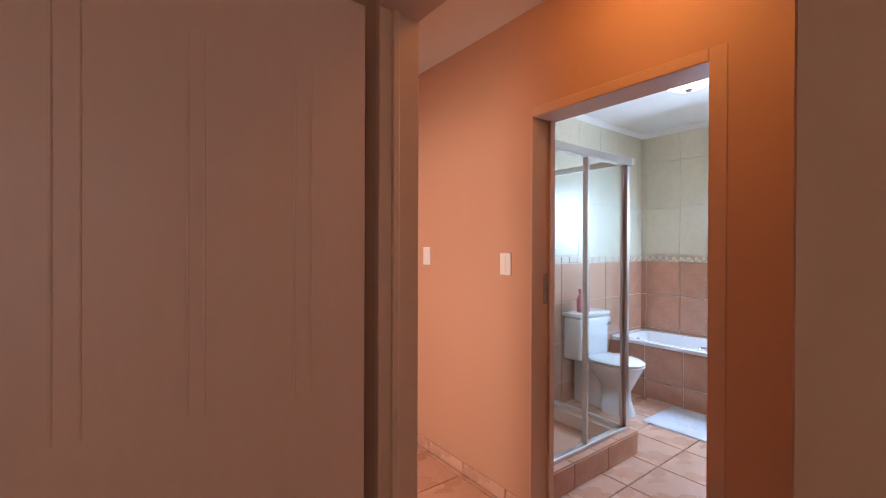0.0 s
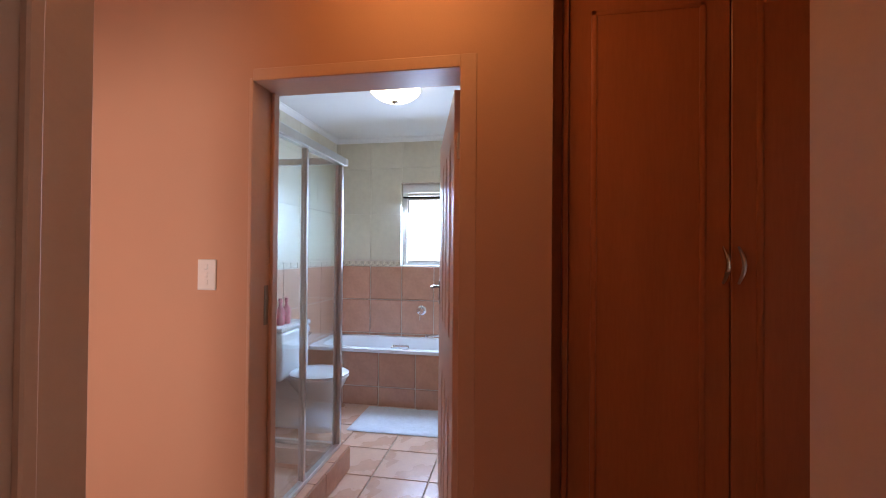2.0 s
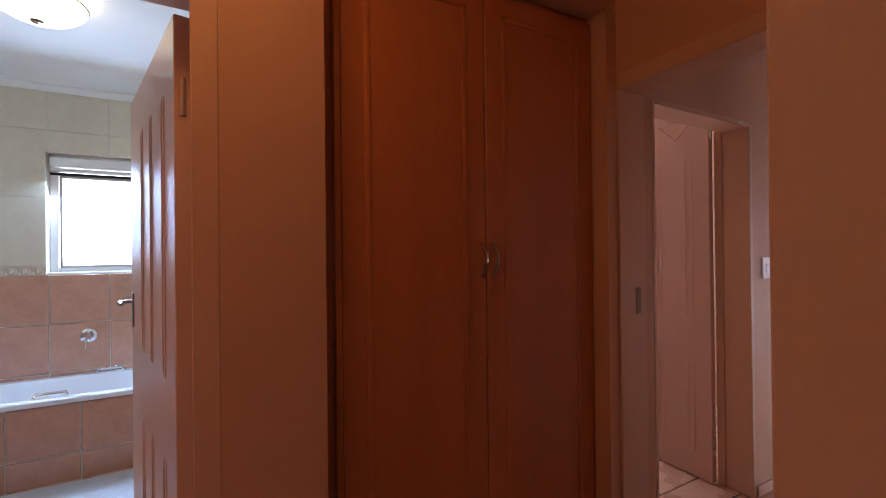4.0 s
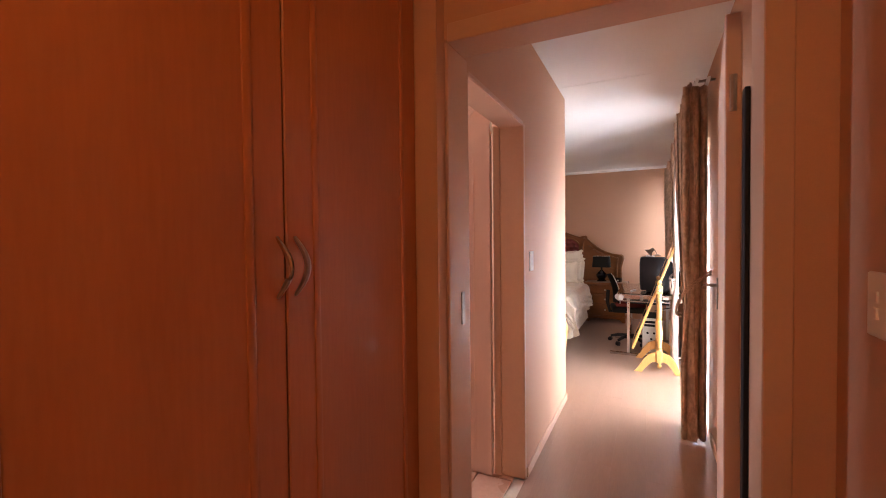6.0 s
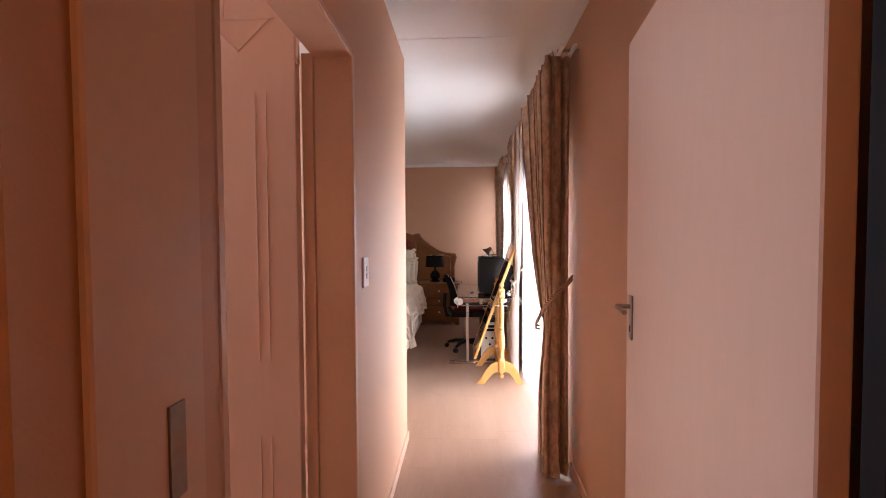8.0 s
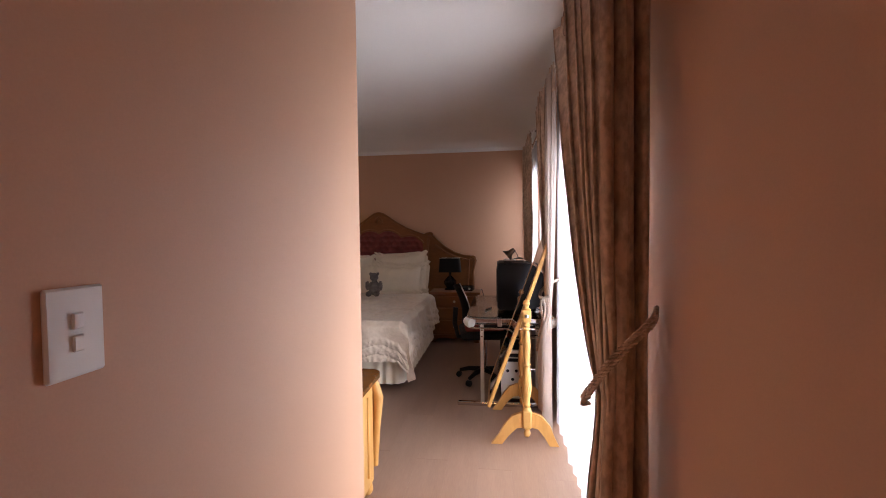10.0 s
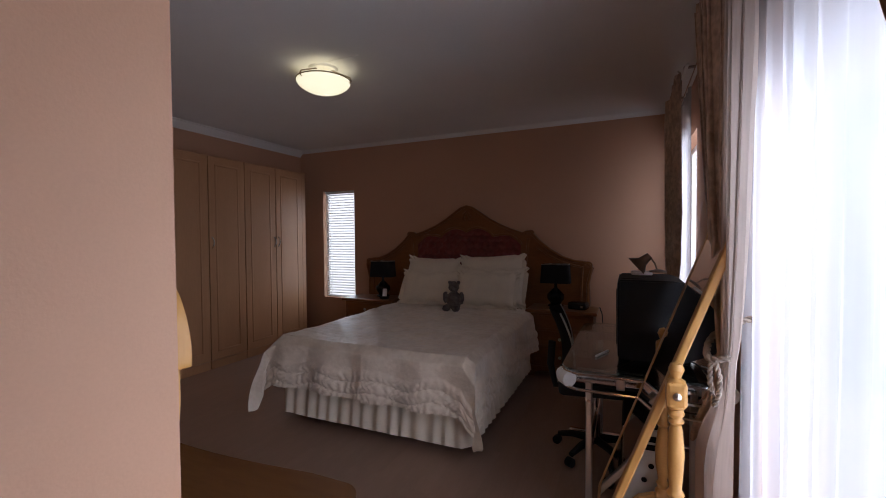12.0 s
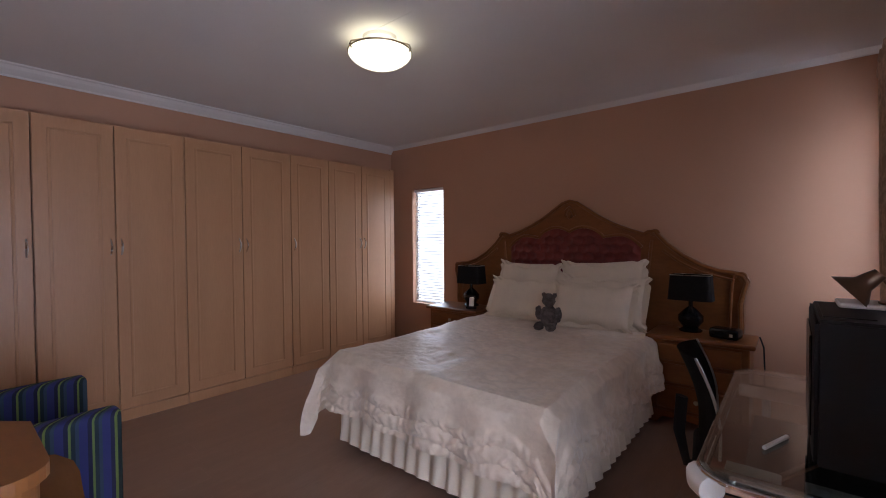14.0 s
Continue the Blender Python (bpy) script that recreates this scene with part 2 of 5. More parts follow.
# Its window opening is unseen, placed so that light reaches the door leaf.
structure("wall_hall_room_north", boxes((1.12, 1.8, 2.4, 2.6, 0, H), (1.8, 3.2, 2.4, 2.6, 0, 0.9), (1.8, 3.2, 2.4, 2.6, 2.1, H), (3.2, 4.2, 2.4, 2.6, 0, H)), PEACH, "plain wall of the first room with an added unseen window")
structure("ceiling", boxes((-4.2, 4.4, -2.1, 8.4, H, H + 0.12)), CEIL, "white painted plasterboard ceiling", "ceiling")

# ---- more materials ----
def sheer_material(name, colour, through, glow=0.5, dark=0.92, scale=9):
    m = bpy.data.materials.new(name)
    m.use_nodes = True
    n, l = m.node_tree.nodes, m.node_tree.links
    n.remove(n["Principled BSDF"])
    d, t, tr, mx, mx2 = (n.new(k) for k in ("ShaderNodeBsdfDiffuse", "ShaderNodeBsdfTranslucent", "ShaderNodeBsdfTransparent", "ShaderNodeMixShader", "ShaderNodeMixShader"))
    w = n.new("ShaderNodeTexNoise")
    w.inputs["Scale"].default_value = scale
    ramp = n.new("ShaderNodeValToRGB")
    ramp.color_ramp.elements[0].color, ramp.color_ramp.elements[1].color = (*[c * dark for c in colour], 1), (*colour, 1)
    l.new(w.outputs["Fac"], ramp.inputs["Fac"])
    l.new(ramp.outputs["Color"], d.inputs["Color"])
    l.new(ramp.outputs["Color"], t.inputs["Color"])
    mx.inputs[0].default_value, mx2.inputs[0].default_value = glow, through
    l.new(d.outputs[0], mx.inputs[1])
    l.new(t.outputs[0], mx.inputs[2])
    l.new(mx.outputs[0], mx2.inputs[1])
    l.new(tr.outputs[0], mx2.inputs[2])
    l.new(mx2.outputs[0], n["Material Output"].inputs["Surface"])
    return m


def glass_material(name, colour, rough=0.02):
    m = bpy.data.materials.new(name)
    m.use_nodes = True
    n, l = m.node_tree.nodes, m.node_tree.links
    n.remove(n["Principled BSDF"])
    tr, g, mx, fr, pw = (n.new(k) for k in ("ShaderNodeBsdfTransparent", "ShaderNodeBsdfGlossy", "ShaderNodeMixShader", "ShaderNodeLayerWeight", "ShaderNodeMath"))
    tr.inputs["Color"].default_value = (*colour, 1)
    g.inputs["Roughness"].default_value = rough
    fr.inputs["Blend"].default_value = 0.5
    pw.operation = "POWER"
    pw.inputs[1].default_value = 3.2
    l.new(fr.outputs["Facing"], pw.inputs[0])
    l.new(pw.outputs[0], mx.inputs[0])
    l.new(tr.outputs[0], mx.inputs[1])
    l.new(g.outputs[0], mx.inputs[2])
    l.new(mx.outputs[0], n["Material Output"].inputs["Surface"])
    return m


def lamp_glass(name, colour, strength):
    m = bpy.data.materials.new(name)
    m.use_nodes = True
    b = m.node_tree.nodes["Principled BSDF"]
    b.inputs["Base Color"].default_value = (0.85, 0.80, 0.65, 1)
    b.inputs["Roughness"].default_value = 0.3
    b.inputs["Emission Color"].default_value = (*colour, 1)
    b.inputs["Emission Strength"].default_value = strength
    return m


SHEER = sheer_material("white_sheer_voile", (0.62, 0.63, 0.665), 0.40, 0.55, 0.94, 4)
GLASS = glass_material("clear_glass", (0.96, 0.98, 0.97))
SHOWERGLASS = glass_material("shower_glass", (0.94, 0.96, 0.96), 0.05)
DESKGLASS = glass_material("grey_tinted_glass", (0.62, 0.66, 0.64))
DRAPE = mat("taupe_velvet", (0.57, 0.41, 0.30), 0.62, var=0.1, scale=22, fine=60, bump=0.02, second=(0.40, 0.28, 0.20), sheen=0.3, stretch=(1, 1, 0.6), ends=(0.42, 0.58))
LINING = sheer_material("pale_drape_lining", (0.66, 0.56, 0.50), 0.0, 0.32, 0.78, 14)
PINE = mat("varnished_pine", (0.60, 0.325, 0.105), 0.35, var=0.08, scale=4, fine=25, bump=0.006, stretch=(2, 2, 0.4), second=(0.48, 0.23, 0.06))
OAK = mat("carved_oak", (0.255, 0.095, 0.027), 0.34, var=0.12, scale=3, fine=22, bump=0.012, stretch=(0.6, 2, 2), second=(0.18, 0.063, 0.018))
VELVETRED = mat("dark_red_velvet", (0.22, 0.034, 0.027), 0.7, var=0.15, scale=12, fine=90, bump=0.02, sheen=0.3)
SATIN = mat("cream_satin", (0.86, 0.74, 0.60), 0.42, var=0.04, scale=9, fine=26, bump=0.12, second=(0.775, 0.65, 0.51), sheen=0.3, ends=(0.40, 0.60))
LINEN = mat("cream_cotton", (0.86, 0.75, 0.60), 0.8, var=0.04, scale=8, fine=160, bump=0.015)
WOOL = mat("grey_brown_plush", (0.22, 0.185, 0.17), 0.95, var=0.3, scale=25, fine=160, bump=0.2)
MATWHITE = mat("white_towelling", (0.62, 0.64, 0.70), 0.95, var=0.06, scale=30, fine=220, bump=0.12)
SILVER = mat("mirror_silver", (0.9, 0.9, 0.9), 0.02, metal=1.0, var=0.0, bump=0.0)
BLIND = mat("white_blind_slat", (0.8, 0.8, 0.78), 0.5, var=0.02, bump=0.0)
BLACKF = mat("black_fabric", (0.014, 0.012, 0.012), 0.9, var=0.2, bump=0.05)
RED = mat("red_wool", (0.20, 0.03, 0.02), 0.9, bump=0.05)
PINKB = mat("pink_bottle", (0.65, 0.10, 0.16), 0.3, bump=0.0)
DARKGLASS = mat("dark_screen_plastic", (0.008, 0.008, 0.010), 0.22, var=0.1, bump=0.0)


def striped_material():
    m = bpy.data.materials.new("blue_green_striped_weave")
    m.use_nodes = True
    n, l = m.node_tree.nodes, m.node_tree.links
    b = n["Principled BSDF"]
    b.inputs["Roughness"].default_value = 0.85
    tc, sep, mul, fr, ramp = (n.new(k) for k in ("ShaderNodeTexCoord", "ShaderNodeSeparateXYZ", "ShaderNodeMath", "ShaderNodeMath", "ShaderNodeValToRGB"))
    add = n.new("ShaderNodeMath")
    mul.operation, fr.operation, add.operation = "MULTIPLY", "FRACT", "ADD"
    mul.inputs[1].default_value = 12.5
    l.new(tc.outputs["Object"], sep.inputs[0])
    l.new(sep.outputs["X"], add.inputs[0])
    l.new(sep.outputs["Y"], add.inputs[1])
    l.new(add.outputs[0], mul.inputs[0])
    l.new(mul.outputs[0], fr.inputs[0])
    l.new(fr.outputs[0], ramp.inputs["Fac"])
    cr = ramp.color_ramp
    cr.interpolation = "CONSTANT"
    cr.elements[0].color, cr.elements[1].color = (0.03, 0.035, 0.16, 1), (0.012, 0.014, 0.05, 1)
    cr.elements[1].position = 0.36
    for p, c in ((0.55, (0.16, 0.24, 0.06, 1)), (0.66, (0.012, 0.03, 0.04, 1)), (0.84, (0.03, 0.06, 0.10, 1))):
        cr.elements.new(p).color = c
    no = n.new("ShaderNodeTexNoise")
    no.inputs["Scale"].default_value = 220
    bp = n.new("ShaderNodeBump")
    bp.inputs["Strength"].default_value, bp.inputs["Distance"].default_value = 0.4, 0.003
    l.new(no.outputs["Fac"], bp.inputs["Height"])
    l.new(bp.outputs["Normal"], b.inputs["Normal"])
    l.new(ramp.outputs["Color"], b.inputs["Base Color"])
    return m


STRIPES = striped_material()


# ---- doors, frames, switches ----
LEVERM = mat("dull_brown_metal", (0.33, 0.27, 0.22), 0.3, metal=1.0, var=0.1, bump=0.0)

def lever(parent, x, y, z, side, along):
    """A lever handle on a back plate; side: the way out of the leaf (local y), along: lever towards local x."""
    plate = part("back_plate", boxes((x - 0.014, x + 0.014, y, y + side * 0.006, z - 0.105, z + 0.035), bevel=0.002), LEVERM, parent, "satin metal back plate")
    part("lever", tube([(x, y, z), (x, y + side * 0.045, z), (x + along * 0.02, y + side * 0.05, z), (x + along * 0.11, y + side * 0.05, z)], 0.0075, 10), LEVERM, plate, "satin metal lever", smooth=True)


def panel_door(name, label, m, width=0.80, height=2.02, handle=True, moulded=(1, -1), lever_x=None, diamond=False):
    """A leaf along local x from its hinge, 40 mm thick about local y = 0."""
    d = thing(name, label, "door", m)
    leaf = part("leaf", boxes((0, width, -0.02, 0.02, 0.008, height), bevel=0.003), DOORP, d)
    for s in moulded:
        for a in ((0.105, 0.145, 0.307, 0.335, 0.50, 0.54) if diamond else (0.145, 0.185, 0.375, 0.405, 0.575, 0.615)):
            for z0, z1 in ((0.14, 0.70 if diamond else 0.78), (0.965 if diamond else 1.02, min(height, 2.09) - 0.18)):
                part("reed_moulding", tube([(a, s * 0.0185, z0), (a, s * 0.0205, z0 + 0.03), (a, s * 0.0205, z1 - 0.03), (a, s * 0.0185, z1)], 0.0028, 6), DOORP, leaf, smooth=True)
    if diamond:
        for s in moulded:
            part("carved_line", tube([(0.07, s * 0.022, 2.162), (0.33, s * 0.022, 2.162)], 0.004, 6), DOORP, leaf)
            part("carved_line", tube([(0.25, s * 0.022, 2.165), (0.25, s * 0.022, 2.27)], 0.003, 6), DOORP, leaf)
            for k in (0.0,):
                pts = [(0.09 + k, s * 0.022, 2.158), (0.20, s * 0.022, 2.052 + k * 0.9), (0.31 - k, s * 0.022, 2.158)]
                part("carved_chevron", tube(pts, 0.004, 6), DOORP, leaf)
    if handle:
        for s in (1, -1):
            lever(d, width - 0.06, s * 0.02, 1.185, s, -1)
            part("keyhole", boxes((width - 0.064, width - 0.056, min(s * 0.0255, s * 0.027), max(s * 0.0255, s * 0.027), 1.105, 1.125)), BLACKP, d, "dark keyhole")
    for z in (0.22, height - 0.22):
        part("hinge", tube([(0.0, 0.0, z - 0.05), (0.0, 0.0, z + 0.05)], 0.009, 8), BRASS, d, smooth=True)
    return d


def door_frame(name, label, bm):
    return solo(name, bm, FRAMEP, label, "door frame", kind="structure")


door_frame("door_frame_bathroom", "peach enamelled steel frame of the bathroom doorway",
           boxes((-0.163, 0.003, -0.830, -0.815, 0, 2.05), (-0.163, 0.003, -0.012, 0.048, 0, 2.085), (-0.163, 0.003, -0.815, -0.012, 2.038, 2.085), (-0.16, -0.12, -0.815, -0.800, 0, 2.038), bevel=0.003))
door_frame("door_frame_corridor", "peach enamelled steel frame of the corridor doorway",
           boxes((0.0, 0.012, 1.486, 1.648, 0, 2.032), (0.832, 0.892, 1.484, 1.62, 0, 2.09), (0.012, 0.832, 1.484, 1.62, 2.03, 2.09), bevel=0.003))
door_frame("door_frame_side_room", "peach enamelled steel frame of the side doorway",
           boxes((-0.193, -0.052, 2.628, 2.66, 0, 2.06), (-0.193, -0.052, 1.79, 1.812, 0, 2.06), (-0.236, -0.193, 2.620, 2.66, 0, 2.06), (-0.193, -0.052, 1.812, 2.628, 2.050, 2.072), bevel=0.003))
door_frame("door_frame_first_room", "brown enamelled steel frame of the first doorway",
           boxes((0.967, 1.096, -0.425, -0.40, 0, 2.06), (0.967, 1.10, 0.484, 0.56, 0, 2.09), (0.967, 1.096, -0.40, 0.482, 2.028, 2.09), (1.04, 1.06, -0.40, -0.385, 0, 2.028), bevel=0.003))

panel_door("door_bathroom", "pale enamelled door standing open into the bathroom", pose(-0.155, -0.035, 0.0, 0, 0, 180 + 13.5), width=0.93)
panel_door("door_corridor", "pale enamelled door standing open against the corridor wall", pose(0.800, 1.668, 0.0, 0, 0, 83.8), width=0.865, moulded=())
panel_door("door_side_room", "pale enamelled door with moulded panels open into the side room", pose(-0.238, 2.595, 0.0, 0, 0, 180), width=0.78, height=2.28, diamond=True)
panel_door("door_first_room", "brown shaded enamelled door with moulded panels standing open", pose(1.135, -0.425, 0.0, 0, 0, 0), width=0.88)

# Black strip stands in for the shaded gap between open leaf and jamb.
solo("door_gap_strip", boxes((0.818, 0.831, 1.621, 1.655, 0.0, 1.80), bevel=0.002), BLACKP, "black strip standing in for the shaded gap along the corridor door jamb", "door seal", kind="structure")

part_strikes = ((-0.10, -0.814, 1.165, "y"), (0.0135, 1.592, 1.165, "x"))
for sx, sy, sz, ax in part_strikes:
    bm = boxes((sx - 0.0015, sx + 0.0015, sy - 0.013, sy + 0.013, sz - 0.055, sz + 0.055)) if ax == "x" else boxes((sx - 0.013, sx + 0.013, sy - 0.0015, sy + 0.0015, sz - 0.08, sz + 0.08))
    solo("strike_plate", bm, LEVERM, "satin metal strike plate on the door jamb", "strike plate", group="strike plates")


def light_switch(m, label, rockers=1):
    """A wall plate in local x, z; it stands out along local -y."""
    s = thing("light_switch", label, "switch", m, group="light switches")
    plate = part("plate", boxes((-0.04, 0.04, -0.008, 0, -0.06, 0.06), bevel=0.003), WHITEP, s)
    for k in range(rockers):
        z = (k - (rockers - 1) / 2) * 0.03
        part("rocker", boxes((-0.008, 0.008, -0.012, -0.007, z - 0.011, z + 0.011), bevel=0.002), WHITEP, plate)
    return s


light_switch(pose(0, -1.0, 1.29, 0, 0, 90), "white plastic light switch with three rockers beside the bathroom doorway", 3)
light_switch(pose(0, -1.745, 1.32, 0, 0, 90), "white plastic light switch at the end of the lobby")
light_switch(pose(-0.055, 2.79, 1.265, 0, 0, 90), "white plastic light switch with two rockers on the corridor wall", 2)
light_switch(pose(0.97, 1.288, 1.275, 0, 0, -90), "white plastic light switch on the lobby wall", 2)

# ---- skirtings, cornice ----
solo("baseboard", boxes((-0.055, -0.043, 2.66, 3.974, 0, 0.06), (-0.19, -0.043, 3.974, 3.986, 0, 0.06), bevel=0.003), FRAMEP, "slim peach painted skirting along the corridor wall", "skirting", kind="structure")
solo("baseboard", boxes((0.968, 0.98, 1.62, 3.62, 0, 0.06), bevel=0.003), FRAMEP, "slim peach painted skirting under the outer wall", "skirting", kind="structure")


def cornice(a, b, inward, drop=0.0521):
    """A coved plaster strip from a to b under the ceiling."""
    a, b, n = Vector(a), Vector(b), Vector(inward)
    prof = [(0, 0.018), (0.006, 0.018), (0.008, 0.026), (0.016, 0.034), (0.028, 0.047), (0.036, 0.060), (0.044, 0.064), (0.046, 0.07), (0, 0.07)]
    bm = bmesh.new()
    k = drop / 0.0521
    ra, rb = ([bm.verts.new(e + n * p * k + Vector((0, 0, H - 0.0001 - (0.07 - q) * k))) for p, q in prof] for e in (a, b))
    for i in range(len(prof)):
        j = (i + 1) % len(prof)
        bm.faces.new((ra[i], ra[j], rb[j], rb[i]))
    bm.faces.new(ra)
    bm.faces.new(rb)
    return bm


solo("trim_cornice_back", cornice((-3.69, 8.2, 0), (0.98, 8.2, 0), (0, -1, 0), 0.042), CORNICE, "white coved plaster cornice above the bed wall", "cornice", kind="structure")
solo("trim_cornice_wardrobe", cornice((-3.69, 4.0, 0), (-3.69, 8.2, 0), (1, 0, 0), 0.085), CORNICE, "white coved plaster cornice above the wardrobes", "cornice", kind="structure")
solo("trim_cornice_bath", cornice((-2.81, -1.73, 0), (-2.81, 0.2, 0), (1, 0, 0)), CORNICE, "white coved plaster cornice in the bathroom", "cornice", kind="structure")
solo("trim_cornice_bath_side", cornice((-2.81, -1.73, 0), (-0.16, -1.73, 0), (0, 1, 0)), CORNICE, "white coved plaster cornice in the bathroom", "cornice", kind="structure")


# ---- cupboards ----
def bow_handle(parent, x, y, z, bow=0.035, half=0.06):
    """A bowed bar handle standing out along +x of a cupboard door."""
    pts = [(x + bow * math.sin(math.pi * k / 10), y, z - half + 2 * half * k / 10) for k in range(11)]
    part("handle", tube(pts, [0.004 + 0.003 * math.sin(math.pi * k / 10) for k in range(11)], 8, flat=1.3), BRASS, parent, "bowed satin metal handle", smooth=True)


def cupboard_door(parent, y0, y1, z0, z1, material, handle_y=None, handle_z=1.35):
    """A framed door in the plane x = 0 of its cabinet, facing +x."""
    d = part("door", boxes((-0.018, 0, y0, y1, z0, z1), bevel=0.003), material, parent)
    for a, b in ((z0 + 0.08, z1 - 0.08),):
        bm = bmesh.new()
        w = 0.02
        for q in ((y0 + 0.075, y0 + 0.075 + w, a, b), (y1 - 0.075 - w, y1 - 0.075, a, b), (y0 + 0.075, y1 - 0.075, a, a + w), (y0 + 0.075, y1 - 0.075, b - w, b)):
            bm_box(bm, -0.004, 0.004, q[0], q[1], q[2], q[3], bevel=0.0039, seg=2)
        part("panel_moulding", bm, material, d, smooth=True)
    if handle_y is not None:
        bow_handle(d, 0.0, handle_y, handle_z)
    return d


cup = thing("built_in_cupboard", "tall reddish wood veneer cupboard with two framed doors", "cupboard", pose(-0.075, 0, 0))
part("body", boxes((-0.58, -0.02, 0.31, 0.33, 0, 2.345), (-0.58, -0.02, 1.408, 1.428, 0, 2.345), (-0.58, -0.02, 0.33, 1.408, 2.325, 2.345), (-0.6, -0.58, 0.31, 1.428, 0, 2.345), (-0.58, -0.02, 0.33, 1.408, 0, 0.07)), CHERRY, cup)
part("side_fillet", boxes((-0.02, -0.006, 0.307, 0.3445, 0, 2.34), bevel=0.002), CHERRY, cup)
part("frame_stile", boxes((-0.02, 0.012, 0.345, 0.365, 0, 2.34), bevel=0.003), CHERRY, cup)
cupboard_door(cup, 0.367, 0.886, 0.075, 2.32, CHERRY, 0.866)
cupboard_door(cup, 0.890, 1.426, 0.075, 2.32, CHERRY, 0.913)
part("plinth", boxes((-0.03, -0.012, 0.345, 1.426, 0, 0.072)), CHERRY, cup)


def wardrobe(y0, widths, handles, label):
    w = thing("wardrobe", label, "wardrobe", pose(-3.44, 0, 0), group="built-in wardrobes")
    y1 = y0 + sum(widths)
    part("body", boxes((-0.57, -0.02, y0 + 0.001, y0 + 0.018, 0, 2.24), (-0.57, -0.02, y1 - 0.018, y1 - 0.001, 0, 2.24), (-0.57, -0.02, y0 + 0.018, y1 - 0.018, 2.222, 2.24), (-0.578, -0.57, y0 + 0.001, y1 - 0.001, 0, 2.24)), BEECH, w)
    part("plinth", boxes((-0.03, -0.006, y0 + 0.002, y1 - 0.002, 0, 0.085)), BEECH, w)
    y = y0
    for wd, hs in zip(widths, handles):
        cupboard_door(w, y + 0.003, y + wd - 0.003, 0.09, 2.235, BEECH, None if not hs else (y + 0.032 if hs < 0 else y + wd - 0.032), 1.33)
        y += wd
    return w


wardrobe(4.012, [0.225, 0.46], [0, 1], "beech veneer built-in wardrobe beside the corner")
wardrobe(4.70, [0.447, 0.470], [1, -1], "beech veneer double built-in wardrobe with two framed doors")
wardrobe(5.62, [0.472, 0.484], [1, -1], "beech veneer double built-in wardrobe with two framed doors")
wardrobe(6.58, [0.449], [-1], "beech veneer single built-in wardrobe with one framed door")
wardrobe(7.032, [0.455, 0.46], [1, -1], "beech veneer double built-in wardrobe beside the window")
solo("wardrobe_filler", boxes((-3.47, -3.445, 7.949, 8.01, 0, 2.248), (-4.0, -3.47, 7.992, 8.01, 0, 2.248)), BEECH, "beech veneer filler strip between wardrobe and wall", "filler", kind="structure")


# ---- ceiling lights ----
def ceiling_light(m, label, glow, r=0.19, rim=0.04, depth=0.078, finial=True):
    """A shallow glass dome hung from a stem; rim: its edge under the ceiling."""
    c = thing("ceiling_light", label, "ceiling light", m, group="glass dome ceiling lights")
    part("base_plate", lathe([(0.02, -rim - 0.02), (0.022, -0.02), (r * 0.5, -0.014), (r * 0.55, 0.0)], 32), WHITEP, c, smooth=True)
    prof = [(0.0, -rim - depth)] + [(r * math.sin(q), -rim - depth * math.cos(q) ** 1.3) for q in [radians(9 * k) for k in range(1, 10)]] + [(r * 0.99, -rim + 0.006), (r * 0.95, -rim + 0.008)]
    part("glass_dome", lathe(prof, 40), glow, c, "frosted alabaster glass dome", smooth=True)
    part("rim", tube([(r * 1.005 * math.cos(radians(7.5 * k)), r * 1.005 * math.sin(radians(7.5 * k)), -rim + 0.005) for k in range(48)], 0.0045, 6, closed=True), LEVERM, c, "thin dark metal rim", smooth=True)
    for k in range(3):
        q = radians(20 + 120 * k)
        x, y = r * 1.02 * math.cos(q), r * 1.02 * math.sin(q)
        part("clip", tube([(x * 0.3, y * 0.3, -0.014), (x, y, -rim + 0.022), (x * 1.05, y * 1.05, -rim), (x * 0.98, y * 0.98, -rim - 0.016)], 0.005, 8), LEVERM, c, "brown metal retaining clip", smooth=True)
    if finial:
        part("finial", lathe([(0.0, -rim - depth - 0.012), (0.02, -rim - depth - 0.008), (0.026, -rim - depth + 0.002), (0.005, -rim - depth + 0.008)], 16), LEVERM, c, smooth=True)
    return c


GLOW_BED = lamp_glass("lit_alabaster_glass", (1.0, 0.97, 0.66), 3.2)
GLOW_BATH = lamp_glass("lit_white_glass", (1.0, 0.95, 0.66), 6.0)
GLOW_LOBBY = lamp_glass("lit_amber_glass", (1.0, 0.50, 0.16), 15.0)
ceiling_light(pose(-1.475, 6.03, H), "lit alabaster glass dome light on the bedroom ceiling", GLOW_BED, rim=0.095, depth=0.085, finial=False)
ceiling_light(pose(-1.39, -0.66, H), "bright glass dome light on the bathroom ceiling", GLOW_BATH, r=0.18, rim=0.055, depth=0.09)
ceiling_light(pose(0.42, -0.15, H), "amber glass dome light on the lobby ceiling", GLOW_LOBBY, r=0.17)


